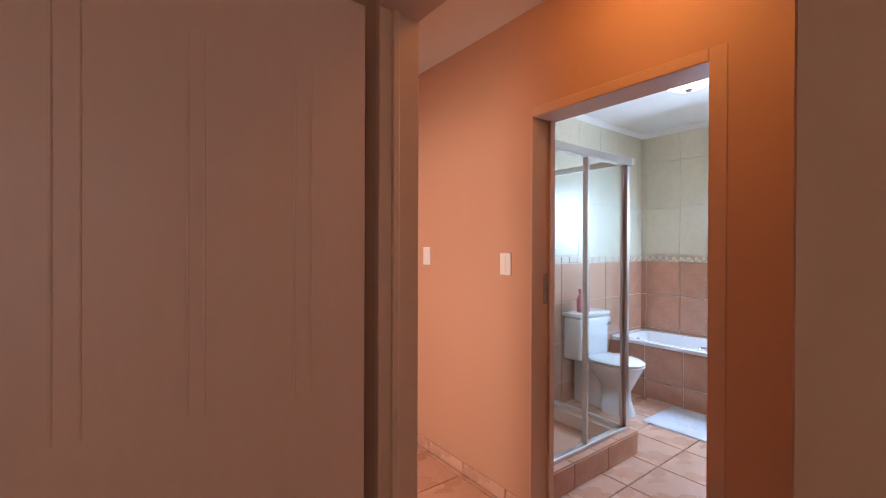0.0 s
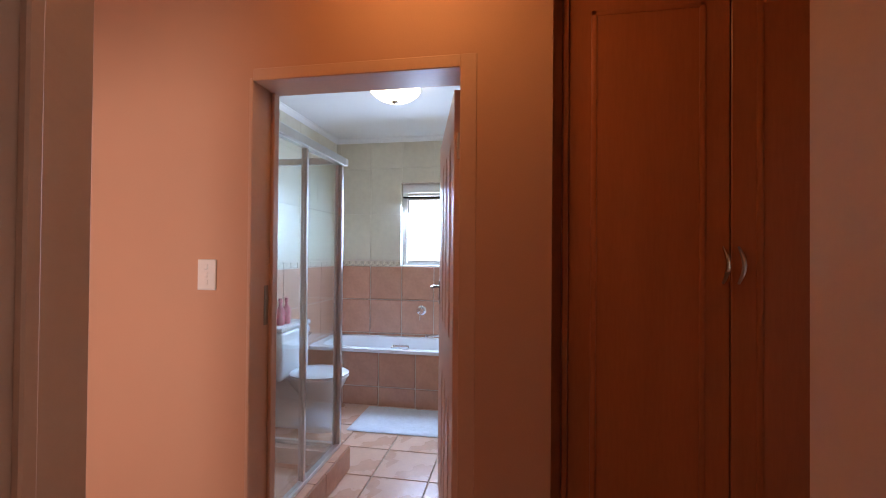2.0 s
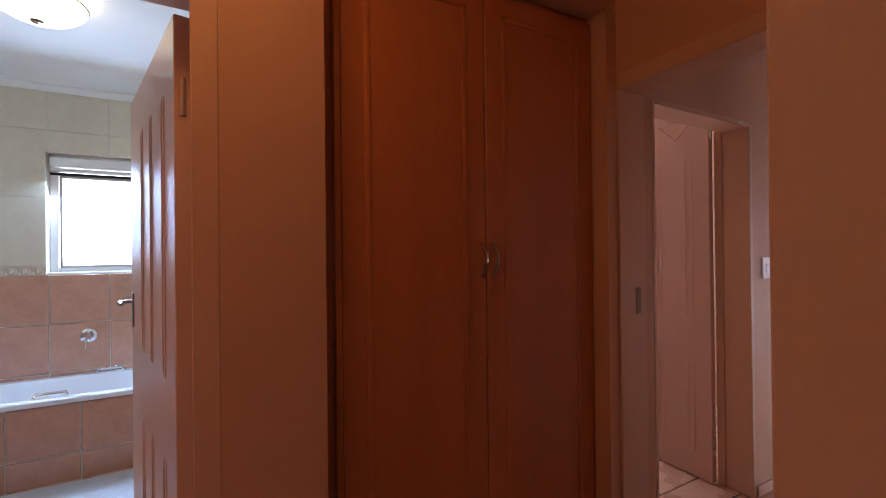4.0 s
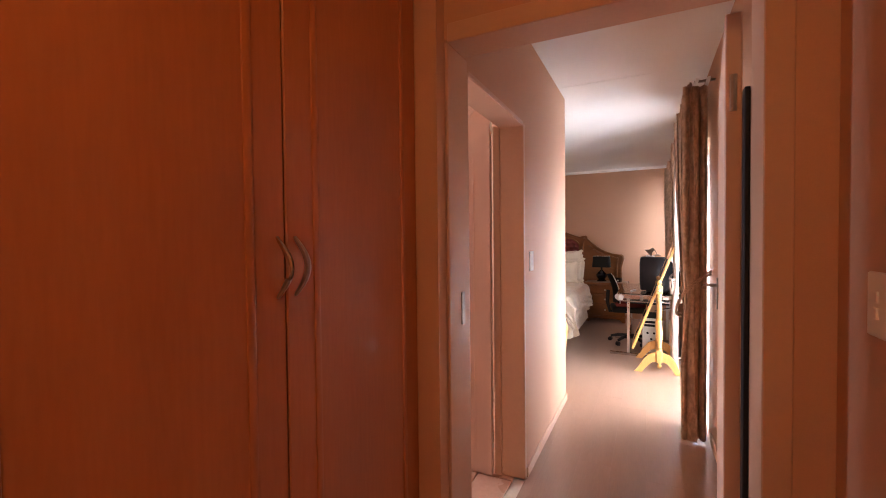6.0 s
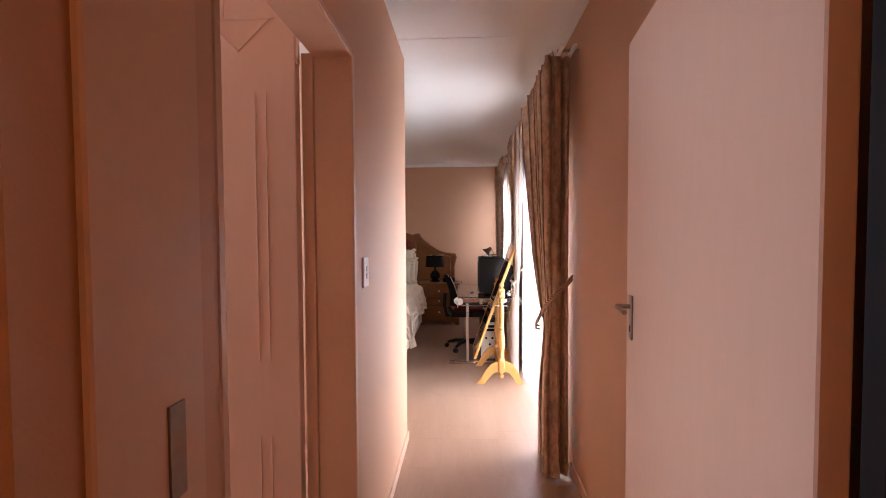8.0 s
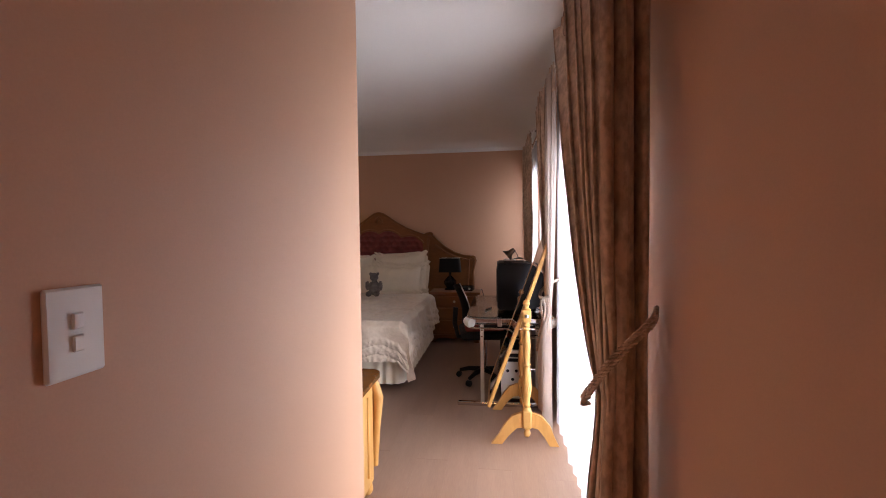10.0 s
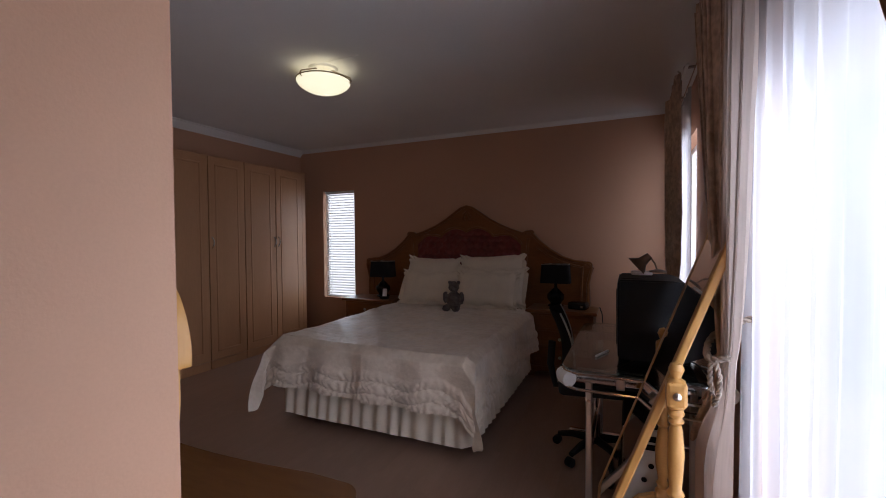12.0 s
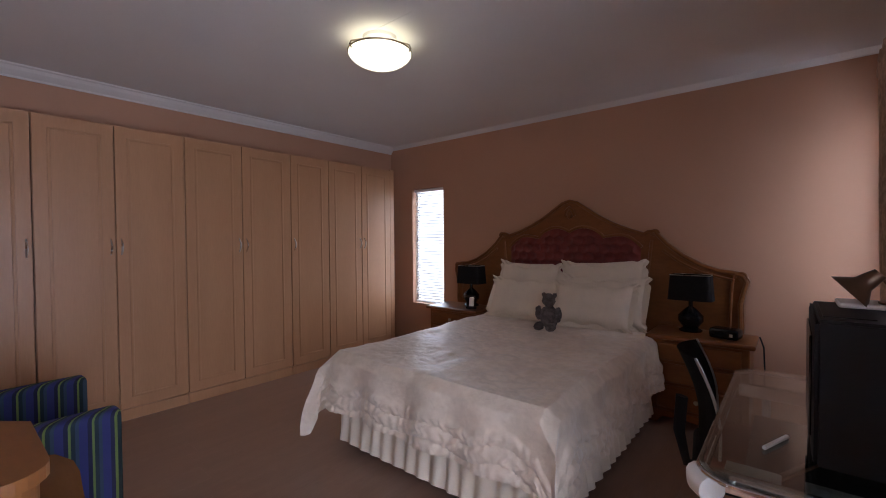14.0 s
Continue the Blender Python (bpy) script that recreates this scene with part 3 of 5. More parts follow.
# ---- windows ----
def window(name, label, m, w, h, bars=1, fw=0.045):
    """A framed window in local x, z with panes; y is its depth."""
    o = tagged(thing(name, label, "window", m), kind="structure")
    part("window_frame", boxes((0, fw, -0.025, 0.025, 0, h), (w - fw, w, -0.025, 0.025, 0, h), (fw, w - fw, -0.025, 0.025, 0, fw), (fw, w - fw, -0.025, 0.025, h - fw, h),
                               *[(w * (k + 1) / (bars + 1) - 0.02, w * (k + 1) / (bars + 1) + 0.02, -0.02, 0.02, fw, h - fw) for k in range(bars)], bevel=0.003), WHITEP, o)
    for k in range(bars + 1):
        a = fw if k == 0 else w * k / (bars + 1) + 0.02
        b = w - fw if k == bars else w * (k + 1) / (bars + 1) - 0.02
        p = part("pane", boxes((a, b, -0.003, 0.003, fw, h - fw)), GLASS, o)
        p.visible_shadow = False
    return o


window("window_patio_door", "white framed sliding patio door behind sheer curtains", pose(1.08, 3.80, 0, 0, 0, 90), 1.60, 2.12, 1)
window("window_side", "white framed window behind the far drape", pose(1.08, 7.0, 0.9, 0, 0, 90), 0.95, 1.22, 1)
window("window_back", "tall narrow white framed window with a blind", pose(-3.30, 8.30, 0.563), 0.515, 1.447, 0, 0.03)
bwin = window("window_bathroom", "small white framed bathroom window", pose(-2.91, -1.003, 1.243, 0, 0, 90), 0.653, 0.873, 0, 0.05)
part("window_sill", boxes((0, 0.653, -0.10, -0.02, 0.001, 0.012), bevel=0.003), WHITEP, bwin)
part("sash", boxes((0.06, 0.075, -0.04, -0.025, 0.06, 0.70), (0.53, 0.55, -0.04, -0.025, 0.06, 0.70), (0.06, 0.55, -0.04, -0.025, 0.70, 0.72), (0.06, 0.55, -0.04, -0.025, 0.045, 0.06)), ALU, bwin)
# Unseen window, added for the first room's fill light.
window("window_added_hall_room", "unseen white framed window added to light the first room", pose(1.8, 2.5, 0.9), 1.4, 1.2, 1)
window("window_spare_room", "white framed window of the side room", pose(-2.66, 2.1, 1.0, 0, 0, 90), 1.0, 1.1, 1)

blind = thing("venetian_blind", "white venetian blind hanging in the narrow window", "blind", pose(-3.29, 8.245, 0.57))
part("head_rail", boxes((0, 0.495, -0.02, 0.02, 1.40, 1.435), bevel=0.003), BLIND, blind)
slat = finish("slat", boxes((0.004, 0.491, -0.0125, 0.0125, -0.0007, 0.0007)), BLIND)
for k in range(40):
    s = new("slat", slat)
    s.parent = blind
    s.matrix_basis = pose(0, 0, 0.02 + k * 0.035, 38, 0, 0)
for x in (0.08, 0.41):
    part("cord", tube([(x, -0.014, 0.0), (x, -0.014, 1.41)], 0.0012, 5), BLIND, blind)
bb = thing("roller_blind", "white blind rolled up at the top of the bathroom window", "blind", pose(-2.85, -0.99, 1.99, 0, 0, 90))
part("slat_pack", boxes((0, 0.63, -0.02, 0.02, 0.03, 0.10), (0, 0.63, -0.018, 0.018, -0.005, 0.022), bevel=0.004), BLIND, bb)
part("bottom_rail", boxes((0, 0.63, -0.012, 0.012, -0.03, -0.012), bevel=0.003), BLACKP, bb)


# ---- curtains ----
def smooth(t):
    t = max(0.0, min(1.0, t))
    return t * t * (3 - 2 * t)


def drape_sheet(x, top, mid, low, z_tie, z0, z1, folds, amp, seed, tie_amp=0.4, nu=110, nv=46, ease=0.75, deep=0.6):
    """A hanging cloth along y in round-backed folds with narrow valleys, gathered at z_tie."""
    def at(u, v):
        z = z0 + (z1 - z0) * v
        if z > z_tie:
            k = ((z - z_tie) / (z1 - z_tie)) ** ease
            a, b, f = mid[0] + (top[0] - mid[0]) * k, mid[1] + (top[1] - mid[1]) * k, tie_amp + (1 - tie_amp) * min(1, k * 1.6)
        else:
            k = smooth((z_tie - z) / 0.55)
            a, b, f = mid[0] + (low[0] - mid[0]) * k, mid[1] + (low[1] - mid[1]) * k, tie_amp + (1 - tie_amp) * k
        uu = u * 0.97 + 0.05 * noise.noise((u * 3.1 + seed, 0.35 * v, seed)) + 0.006 * noise.noise((u * 9, v * 2.5, seed + 2))
        ph = math.pi * folds * uu
        big = 0.72 + 0.5 * noise.noise((math.floor(folds * uu) * 1.7, 0.6 * v, seed + 4))
        ridge = abs(math.sin(ph)) ** deep
        dx = amp * f * (0.75 - 1.75 * ridge * big) + 0.004 * f * noise.noise((u * folds * 3, v * 7, seed + 8))
        dy = amp * 0.5 * f * math.sin(2 * ph) * ridge
        return Vector((x + dx, a + (b - a) * u + dy, z))
    return grid(nu, nv, at)


ROPE = mat("rope_cord", (0.34, 0.27, 0.22), 0.8, bump=0.1, fine=200)


def rope(parent, pts, label, material=None, r=0.009):
    """Three strands twisted round a smooth line through pts."""
    p = [Vector(q) for q in pts]
    line = []
    for i in range(len(p) - 1):
        a, b, c, d = p[max(i - 1, 0)], p[i], p[i + 1], p[min(i + 2, len(p) - 1)]
        for k in range(14):
            t = k / 14
            line.append(0.5 * (2 * b + (c - a) * t + (2 * a - 5 * b + 4 * c - d) * t * t + (3 * b - a - 3 * c + d) * t ** 3))
    line.append(p[-1])
    run = [0.0]
    for i in range(1, len(line)):
        run.append(run[-1] + (line[i] - line[i - 1]).length)
    for k in range(2):
        strand = []
        for i, q in enumerate(line):
            w = (line[min(i + 1, len(line) - 1)] - line[max(i - 1, 0)]).normalized()
            s1 = w.cross(Vector((0.3, 0.1, 0.9))).normalized()
            s2 = w.cross(s1)
            an = run[i] / (r * 7) * 2 * math.pi + k * math.pi
            strand.append(tuple(q + (s1 * math.cos(an) + s2 * math.sin(an)) * r * 0.8))
        part("tieback", tube(strand, r, 7), material or ROPE, parent, label, smooth=True)


nd = thing("curtain_drape", "brown velvet drape gathered with a tie-back beside the patio door", "curtain", group="velvet drapes")
part("cloth", drape_sheet(0.84, (3.53, 4.46), (3.54, 3.71), (3.52, 3.84), 0.90, 0.015, 2.40, 6.6, 0.062, 1.0, 0.62, 300, 60, 0.64, 0.5), DRAPE, nd, smooth=True)
def drape_return(u, v):
    z = 0.015 + 2.395 * v
    pinch = math.exp(-((z - 1.02) / 0.22) ** 2)
    ridge = abs(math.sin(math.pi * (2.6 * u + 0.3 + 0.25 * noise.noise((u * 2, v * 0.8, 6))))) ** 0.5
    return Vector((0.795 + 0.15 * u + 0.03 * pinch * (1 - u), 3.585 - 0.06 * ridge * (1 - 0.35 * pinch) + 0.03 * u, z))


part("return_edge", grid(60, 40, drape_return), DRAPE, nd, "returned edge of the drape beside the wall", smooth=True)
part("heading", drape_sheet(0.835, (3.54, 4.43), (3.54, 4.43), (3.54, 4.43), 2.3, 2.33, 2.44, 20, 0.024, 2.0, 1.0, 200, 8), DRAPE, nd, "gathered pencil-pleat heading", smooth=True)
for dz in (0.0, 0.02):
    rope(nd, [(0.968, 3.60, 1.15 + dz), (0.93, 3.52, 1.135 + dz), (0.87, 3.485, 1.09 + dz), (0.80, 3.49, 1.01 + dz), (0.765, 3.55, 0.92 + dz), (0.765, 3.64, 0.86 + dz), (0.80, 3.71, 0.835 + dz)], "twisted brown fabric tie-back", DRAPE, 0.0045)
sd = thing("curtain_drape", "pale lined velvet drape tied back with a twisted rope", "curtain", group="velvet drapes")
part("cloth", drape_sheet(0.85, (5.20, 5.90), (5.19, 5.30), (5.62, 5.95), 0.97, 0.02, 2.40, 6, 0.05, 5.0, 0.6, 180, 60), DRAPE, sd, smooth=True)
part("leading_edge", drape_sheet(0.845, (4.95, 5.24), (5.13, 5.21), (5.22, 5.85), 0.97, 0.02, 2.40, 4, 0.036, 11.0, 0.7, 90, 60, 0.55), LINING, sd, "pale lined leading edge", smooth=True)
part("heading", drape_sheet(0.85, (4.95, 5.92), (4.95, 5.92), (4.95, 5.92), 2.2, 2.26, 2.44, 18, 0.024, 6.0, 1.0, 200, 10), DRAPE, sd, "gathered patterned heading", smooth=True)
rope(sd, [(0.97, 5.33, 1.08), (0.90, 5.32, 1.06), (0.82, 5.29, 1.01), (0.79, 5.21, 0.97), (0.80, 5.15, 0.965), (0.84, 5.125, 0.98)], "twisted rope tie-back", None, 0.007)
rope(sd, [(0.795, 5.16, 0.965), (0.79, 5.145, 0.91), (0.795, 5.14, 0.86), (0.80, 5.14, 0.82)], "hanging rope tassel", None, 0.005)
rope(sd, [(0.80, 5.12, 0.965), (0.81, 5.11, 0.92), (0.81, 5.115, 0.87), (0.802, 5.135, 0.82)], "hanging rope tassel", None, 0.005)
fd = thing("curtain_drape", "grey-brown velvet drape hanging beside the far window", "curtain", group="velvet drapes")
part("cloth", drape_sheet(0.85, (6.80, 7.90), (7.05, 7.62), (7.05, 7.60), 0.6, 0.02, 2.40, 6, 0.05, 9.0, 0.6, 160), DRAPE, fd, smooth=True)
part("heading", drape_sheet(0.847, (6.76, 7.92), (6.76, 7.92), (6.76, 7.92), 2.3, 2.32, 2.44, 18, 0.024, 7.0, 1.0, 180, 8), DRAPE, fd, "gathered heading", smooth=True)
sh = thing("sheer_curtain", "white translucent voile curtain over the patio door", "curtain", group="sheer curtains")
part("cloth", drape_sheet(0.935, (3.74, 5.42), (3.74, 5.42), (3.74, 5.42), 0.0, 0.012, 2.40, 13, 0.02, 3.0, 1.0, 260, 30, 0.75, 1.4), SHEER, sh, smooth=True)
sh2 = thing("sheer_curtain", "white translucent voile curtain over the far window", "curtain", group="sheer curtains")
part("cloth", drape_sheet(0.935, (6.95, 7.98), (6.95, 7.98), (6.95, 7.98), 0.0, 0.02, 2.40, 10, 0.02, 8.0, 1.0, 160, 24, 0.75, 1.4), SHEER, sh2, smooth=True)
for ya, yb in ((3.42, 5.85), (6.55, 8.05)):
    r = thing("curtain_rail", "slim white curtain rail fixed to the wall above the opening", "curtain rail", group="curtain rails")
    part("rail", boxes((0.86, 0.88, ya, yb, 2.405, 2.42), (0.925, 0.945, ya, yb, 2.405, 2.42), bevel=0.003), WHITEP, r)
    for y in (ya + 0.1, (ya + yb) / 2, yb - 0.1):
        part("bracket", boxes((0.86, 0.98, y - 0.012, y + 0.012, 2.42, 2.432), bevel=0.002), LEVERM, r)
    part("end_hook", tube([(0.87, ya + 0.3, 2.42), (0.86, ya + 0.3, 2.46), (0.845, ya + 0.3, 2.48)], 0.006, 8), BRASS, r, smooth=True)


# ---- bathroom ----
tub = thing("bathtub", "white enamelled bathtub set in a tiled surround", "bathtub", pose(-2.50, -0.77, 0))


def tub_shell(u, v):
    a = 2 * math.pi * u
    ca, sa = math.cos(a), math.sin(a)
    def sup(rx, ry, e):
        return Vector((rx * math.copysign(abs(ca) ** e, ca), ry * math.copysign(abs(sa) ** e, sa), 0))
    rings = [(0.31, 0.958, 0.12, 0.478), (0.31, 0.958, 0.12, 0.505), (0.30, 0.95, 0.12, 0.513), (0.255, 0.87, 0.3, 0.511), (0.245, 0.855, 0.3, 0.495), (0.225, 0.80, 0.35, 0.30), (0.19, 0.70, 0.4, 0.17), (0.10, 0.5, 0.5, 0.15), (0.001, 0.001, 1, 0.15)]
    rx, ry, e, z = rings[min(8, int(round(v * 8)))]
    p = sup(rx, ry, e)
    p.z = z
    return p


part("shell", grid(72, 8, tub_shell, closed_u=True), PORCELAIN, tub, smooth=True)
part("grip", tube([(-0.27, 0.05, 0.515), (-0.25, 0.06, 0.54), (-0.25, 0.2, 0.545), (-0.27, 0.22, 0.515)], 0.011, 8), CHROME, tub, "chrome grip", smooth=True)
part("grip", tube([(0.27, -0.15, 0.515), (0.25, -0.14, 0.535), (0.25, 0.0, 0.535), (0.27, 0.01, 0.515)], 0.009, 8), CHROME, tub, "chrome grip", smooth=True)
part("overflow", lathe([(0.03, 0), (0.034, 0.008), (0.0, 0.012)], 20, pose(0, -0.83, 0.44, -78, 0, 0)), CHROME, tub, "chrome overflow", smooth=True)
apron = structure("tub_surround", boxes((-2.24, -2.208, -1.73, 0.2, 0, 0.478)), GROUT, "tiled front of the bathtub surround", "tub surround")
mixer = thing("bath_mixer", "round chrome mixer on the tiled wall above the bath", "tap", pose(-2.80, -0.77, 0.79, 0, 90, 0))
part("rose", lathe([(0.05, 0), (0.05, 0.006), (0.035, 0.014), (0.03, 0.05), (0.034, 0.055), (0.034, 0.075), (0.0, 0.08)], 28), CHROME, mixer, smooth=True)
part("lever", tube([(0, 0, 0.065), (0.05, 0.0, 0.085), (0.09, 0, 0.09)], 0.007, 8), CHROME, mixer, smooth=True)

toilet = thing("toilet", "white porcelain close-coupled toilet with a closed lid", "toilet", pose(-1.66, -1.73, 0, 0, 0, 0))


def loft(rings, seg=36):
    """A closed body through ellipse-like rings (cx, cy, rx, ry, z)."""
    bm = bmesh.new()
    rs = []
    for cx, cy, rx, ry, z in rings:
        rs.append([bm.verts.new((cx + rx * math.cos(2 * math.pi * k / seg), cy + ry * math.sin(2 * math.pi * k / seg) * (1 if math.sin(2 * math.pi * k / seg) > 0 else 0.85), z)) for k in range(seg)])
    for a, b in zip(rs, rs[1:]):
        for i in range(seg):
            j = (i + 1) % seg
            bm.faces.new((a[i], a[j], b[j], b[i]))
    bm.faces.new(list(reversed(rs[0])))
    bm.faces.new(rs[-1])
    return bm


part("bowl", loft([(0, 0.40, 0.115, 0.16, 0.0), (0, 0.40, 0.11, 0.155, 0.02), (0, 0.39, 0.085, 0.13, 0.12), (0, 0.38, 0.085, 0.14, 0.2), (0, 0.37, 0.13, 0.20, 0.3), (0, 0.36, 0.175, 0.245, 0.37), (0, 0.36, 0.185, 0.255, 0.40)]), PORCELAIN, toilet, smooth=True)
part("seat", loft([(0, 0.37, 0.185, 0.25, 0.401), (0, 0.37, 0.192, 0.258, 0.41), (0, 0.37, 0.19, 0.255, 0.422)]), PORCELAIN, toilet, smooth=True)
part("lid", loft([(0, 0.37, 0.188, 0.254, 0.425), (0, 0.37, 0.192, 0.258, 0.435), (0, 0.37, 0.17, 0.235, 0.448), (0, 0.37, 0.09, 0.15, 0.452)]), PORCELAIN, toilet, smooth=True)
part("cistern", boxes((-0.22, 0.22, 0.012, 0.19, 0.40, 0.77), bevel=0.03, seg=3), PORCELAIN, toilet, smooth=True)
part("cistern_lid", boxes((-0.228, 0.228, 0.008, 0.2, 0.772, 0.81), bevel=0.012, seg=2), PORCELAIN, toilet, smooth=True)
part("pedestal_back", boxes((-0.09, 0.09, 0.03, 0.3, 0.0, 0.40), bevel=0.03, seg=2), PORCELAIN, toilet, smooth=True)
part("flush_handle", tube([(-0.20, 0.195, 0.70), (-0.20, 0.215, 0.70), (-0.13, 0.22, 0.69)], 0.007, 8), CHROME, toilet, smooth=True)
for dx, mt, nm, lab in ((0.09, PINKB, "bottle", "pink plastic bottle standing on the cistern"), (0.0, PINKB, "bottle", "red plastic bottle standing on the cistern")):
    solo(nm, lathe([(0.028, 0), (0.03, 0.01), (0.03, 0.12), (0.012, 0.15), (0.012, 0.175), (0.016, 0.178), (0.016, 0.205), (0.0, 0.207)], 18), mt, lab, "bottle", pose(-1.56 - dx, -1.62, 0.8105), smooth=True, group="bottles on the cistern")
tr = thing("toilet_roll_holder", "chrome roll holder with a white paper roll on the wall", "roll holder", pose(-1.99, -1.73, 0.70))
part("arm", tube([(-0.07, 0.012, 0.0), (-0.07, 0.06, 0.0), (0.07, 0.06, 0.0)], 0.006, 8), CHROME, tr, smooth=True)
part("paper_roll", lathe([(0.02, -0.05), (0.05, -0.05), (0.05, 0.05), (0.02, 0.05)], 24, pose(0, 0.06, 0.0, 0, 90, 0)), MATWHITE, tr, "white paper roll", smooth=True)


def mat_sheet(u, v):
    x, y = -2.16 + 0.52 * u, -1.10 + 0.85 * v
    return Vector((x + 0.012 * noise.noise((u * 2, v * 3, 2)), y, 0.012 + 0.004 * noise.noise((u * 6, v * 9, 1)) - 0.006 * (max(abs(u - 0.5), abs(v - 0.5)) > 0.495)))


bmat = bmesh.new()
grid(30, 44, mat_sheet, bmat)
bm_box(bmat, -2.155, -1.645, -1.095, -0.255, 0.001, 0.009, bevel=0.003)
solo("bath_mat", bmat, MATWHITE, "white towelling bath mat lying beside the tub", "bath mat", smooth=True)

shower = thing("shower_enclosure", "glass shower enclosure with aluminium frame on a tiled kerb", "shower", pose(0, 0, 0))
ZK, ZT, XS, YS = 0.15, 1.985, -1.06, -0.92
for nm, b in (("top_rail", (XS - 0.02, -0.162, YS - 0.025, YS + 0.03, ZT - 0.05, ZT)), ("bottom_rail", (XS - 0.02, -0.162, YS - 0.02, YS + 0.02, ZK, ZK + 0.025)),
              ("corner_post", (XS - 0.02, XS + 0.012, YS - 0.018, YS + 0.018, ZK + 0.025, ZT - 0.05)), ("wall_channel", (-0.19, -0.162, YS - 0.018, YS + 0.018, ZK + 0.025, ZT - 0.05)),
              ("side_top_rail", (XS - 0.015, XS + 0.015, -1.728, YS - 0.025, ZT - 0.04, ZT)), ("side_bottom_rail", (XS - 0.015, XS + 0.015, -1.728, YS - 0.025, ZK, ZK + 0.025))):
    part(nm, boxes(b, bevel=0.003), ALU, shower)
for a, b, dy in ((-0.62, -0.19, 0.008), (XS + 0.012, -0.60, -0.010)):
    dp = part("door_panel", boxes((a, b, YS + dy - 0.003, YS + dy + 0.003, ZK + 0.03, ZT - 0.055)), SHOWERGLASS, shower, "clear glass sliding panel")
    dp.visible_shadow = False
    part("panel_frame", boxes((a, a + 0.022, YS + dy - 0.008, YS + dy + 0.008, ZK + 0.027, ZT - 0.052), (b - 0.022, b, YS + dy - 0.008, YS + dy + 0.008, ZK + 0.027, ZT - 0.052), bevel=0.002), ALU, dp, "aluminium stile")
sp = part("side_panel", boxes((XS - 0.003, XS + 0.003, -1.725, YS - 0.03, ZK + 0.03, ZT - 0.045)), SHOWERGLASS, shower, "clear glass fixed panel")
sp.visible_shadow = False
part("rail_end_cap", boxes((XS - 0.06, XS - 0.02, YS - 0.025, YS + 0.03, ZT - 0.045, ZT + 0.002), bevel=0.004), WHITEP, shower)
structure("shower_kerb", boxes((-1.105, -0.16, -0.95, -0.855, 0, 0.142), (-1.105, -1.0, -1.73, -0.95, 0, 0.142)), GROUT, "low kerb under the shower glass", "kerb")
structure("shower_tray", boxes((-1.0, -0.16, -1.73, -0.95, 0.0, 0.045)), TERRA, "tiled shower floor", "shower floor")

# ---- bed ----
BX, BHALF, FOOT, TOP = -1.115, 0.745, 5.985, 0.63
bed = thing("bed", "double bed with cream satin quilt and ruffled valance", "bed", pose(BX, 0, 0))
part("base", boxes((-0.70, 0.70, FOOT + 0.06, 8.0, 0.10, 0.36), bevel=0.02), LINEN, bed)
part("mattress", boxes((-0.73, 0.73, FOOT + 0.03, 8.02, 0.362, 0.60), bevel=0.05, seg=3), LINEN, bed, smooth=True)
for x in (-0.6, 0.6):
    for y in (FOOT + 0.15, 7.9):
        part("leg", lathe([(0.025, 0.0), (0.03, 0.02), (0.03, 0.105)], 12, Matrix.Translation((x, y, 0))), BLACKP, bed, smooth=True)


def valance(u, v):
    """A gathered skirt down three sides of the bed."""
    run = u * (1.98 * 2 + 1.46)
    if run < 1.98:
        p, nrm = Vector((-0.73, 8.0 - run, 0)), Vector((-1, 0, 0))
    elif run < 1.98 + 1.46:
        p, nrm = Vector((-0.73 + run - 1.98, FOOT + 0.02, 0)), Vector((0, -1, 0))
    else:
        p, nrm = Vector((0.73, FOOT + 0.02 + run - 3.44, 0)), Vector((1, 0, 0))
    fall = 1 - v
    wave = math.sin(run * 2 * math.pi / 0.10 + 5.0 * noise.noise((run * 3.2, 0, 3))) * (0.75 + 0.7 * noise.noise((run * 5.5, 2, 7)))
    out = 0.01 + fall * (0.035 + 0.022 * wave)
    z = 0.055 + 0.33 * v + (0.012 * wave + 0.012 * noise.noise((run * 6, 1, 1))) * fall
    return p + nrm * out + Vector((0, 0, z))


part("valance", grid(520, 7, valance), LINEN, bed, "gathered cream valance", smooth=True)


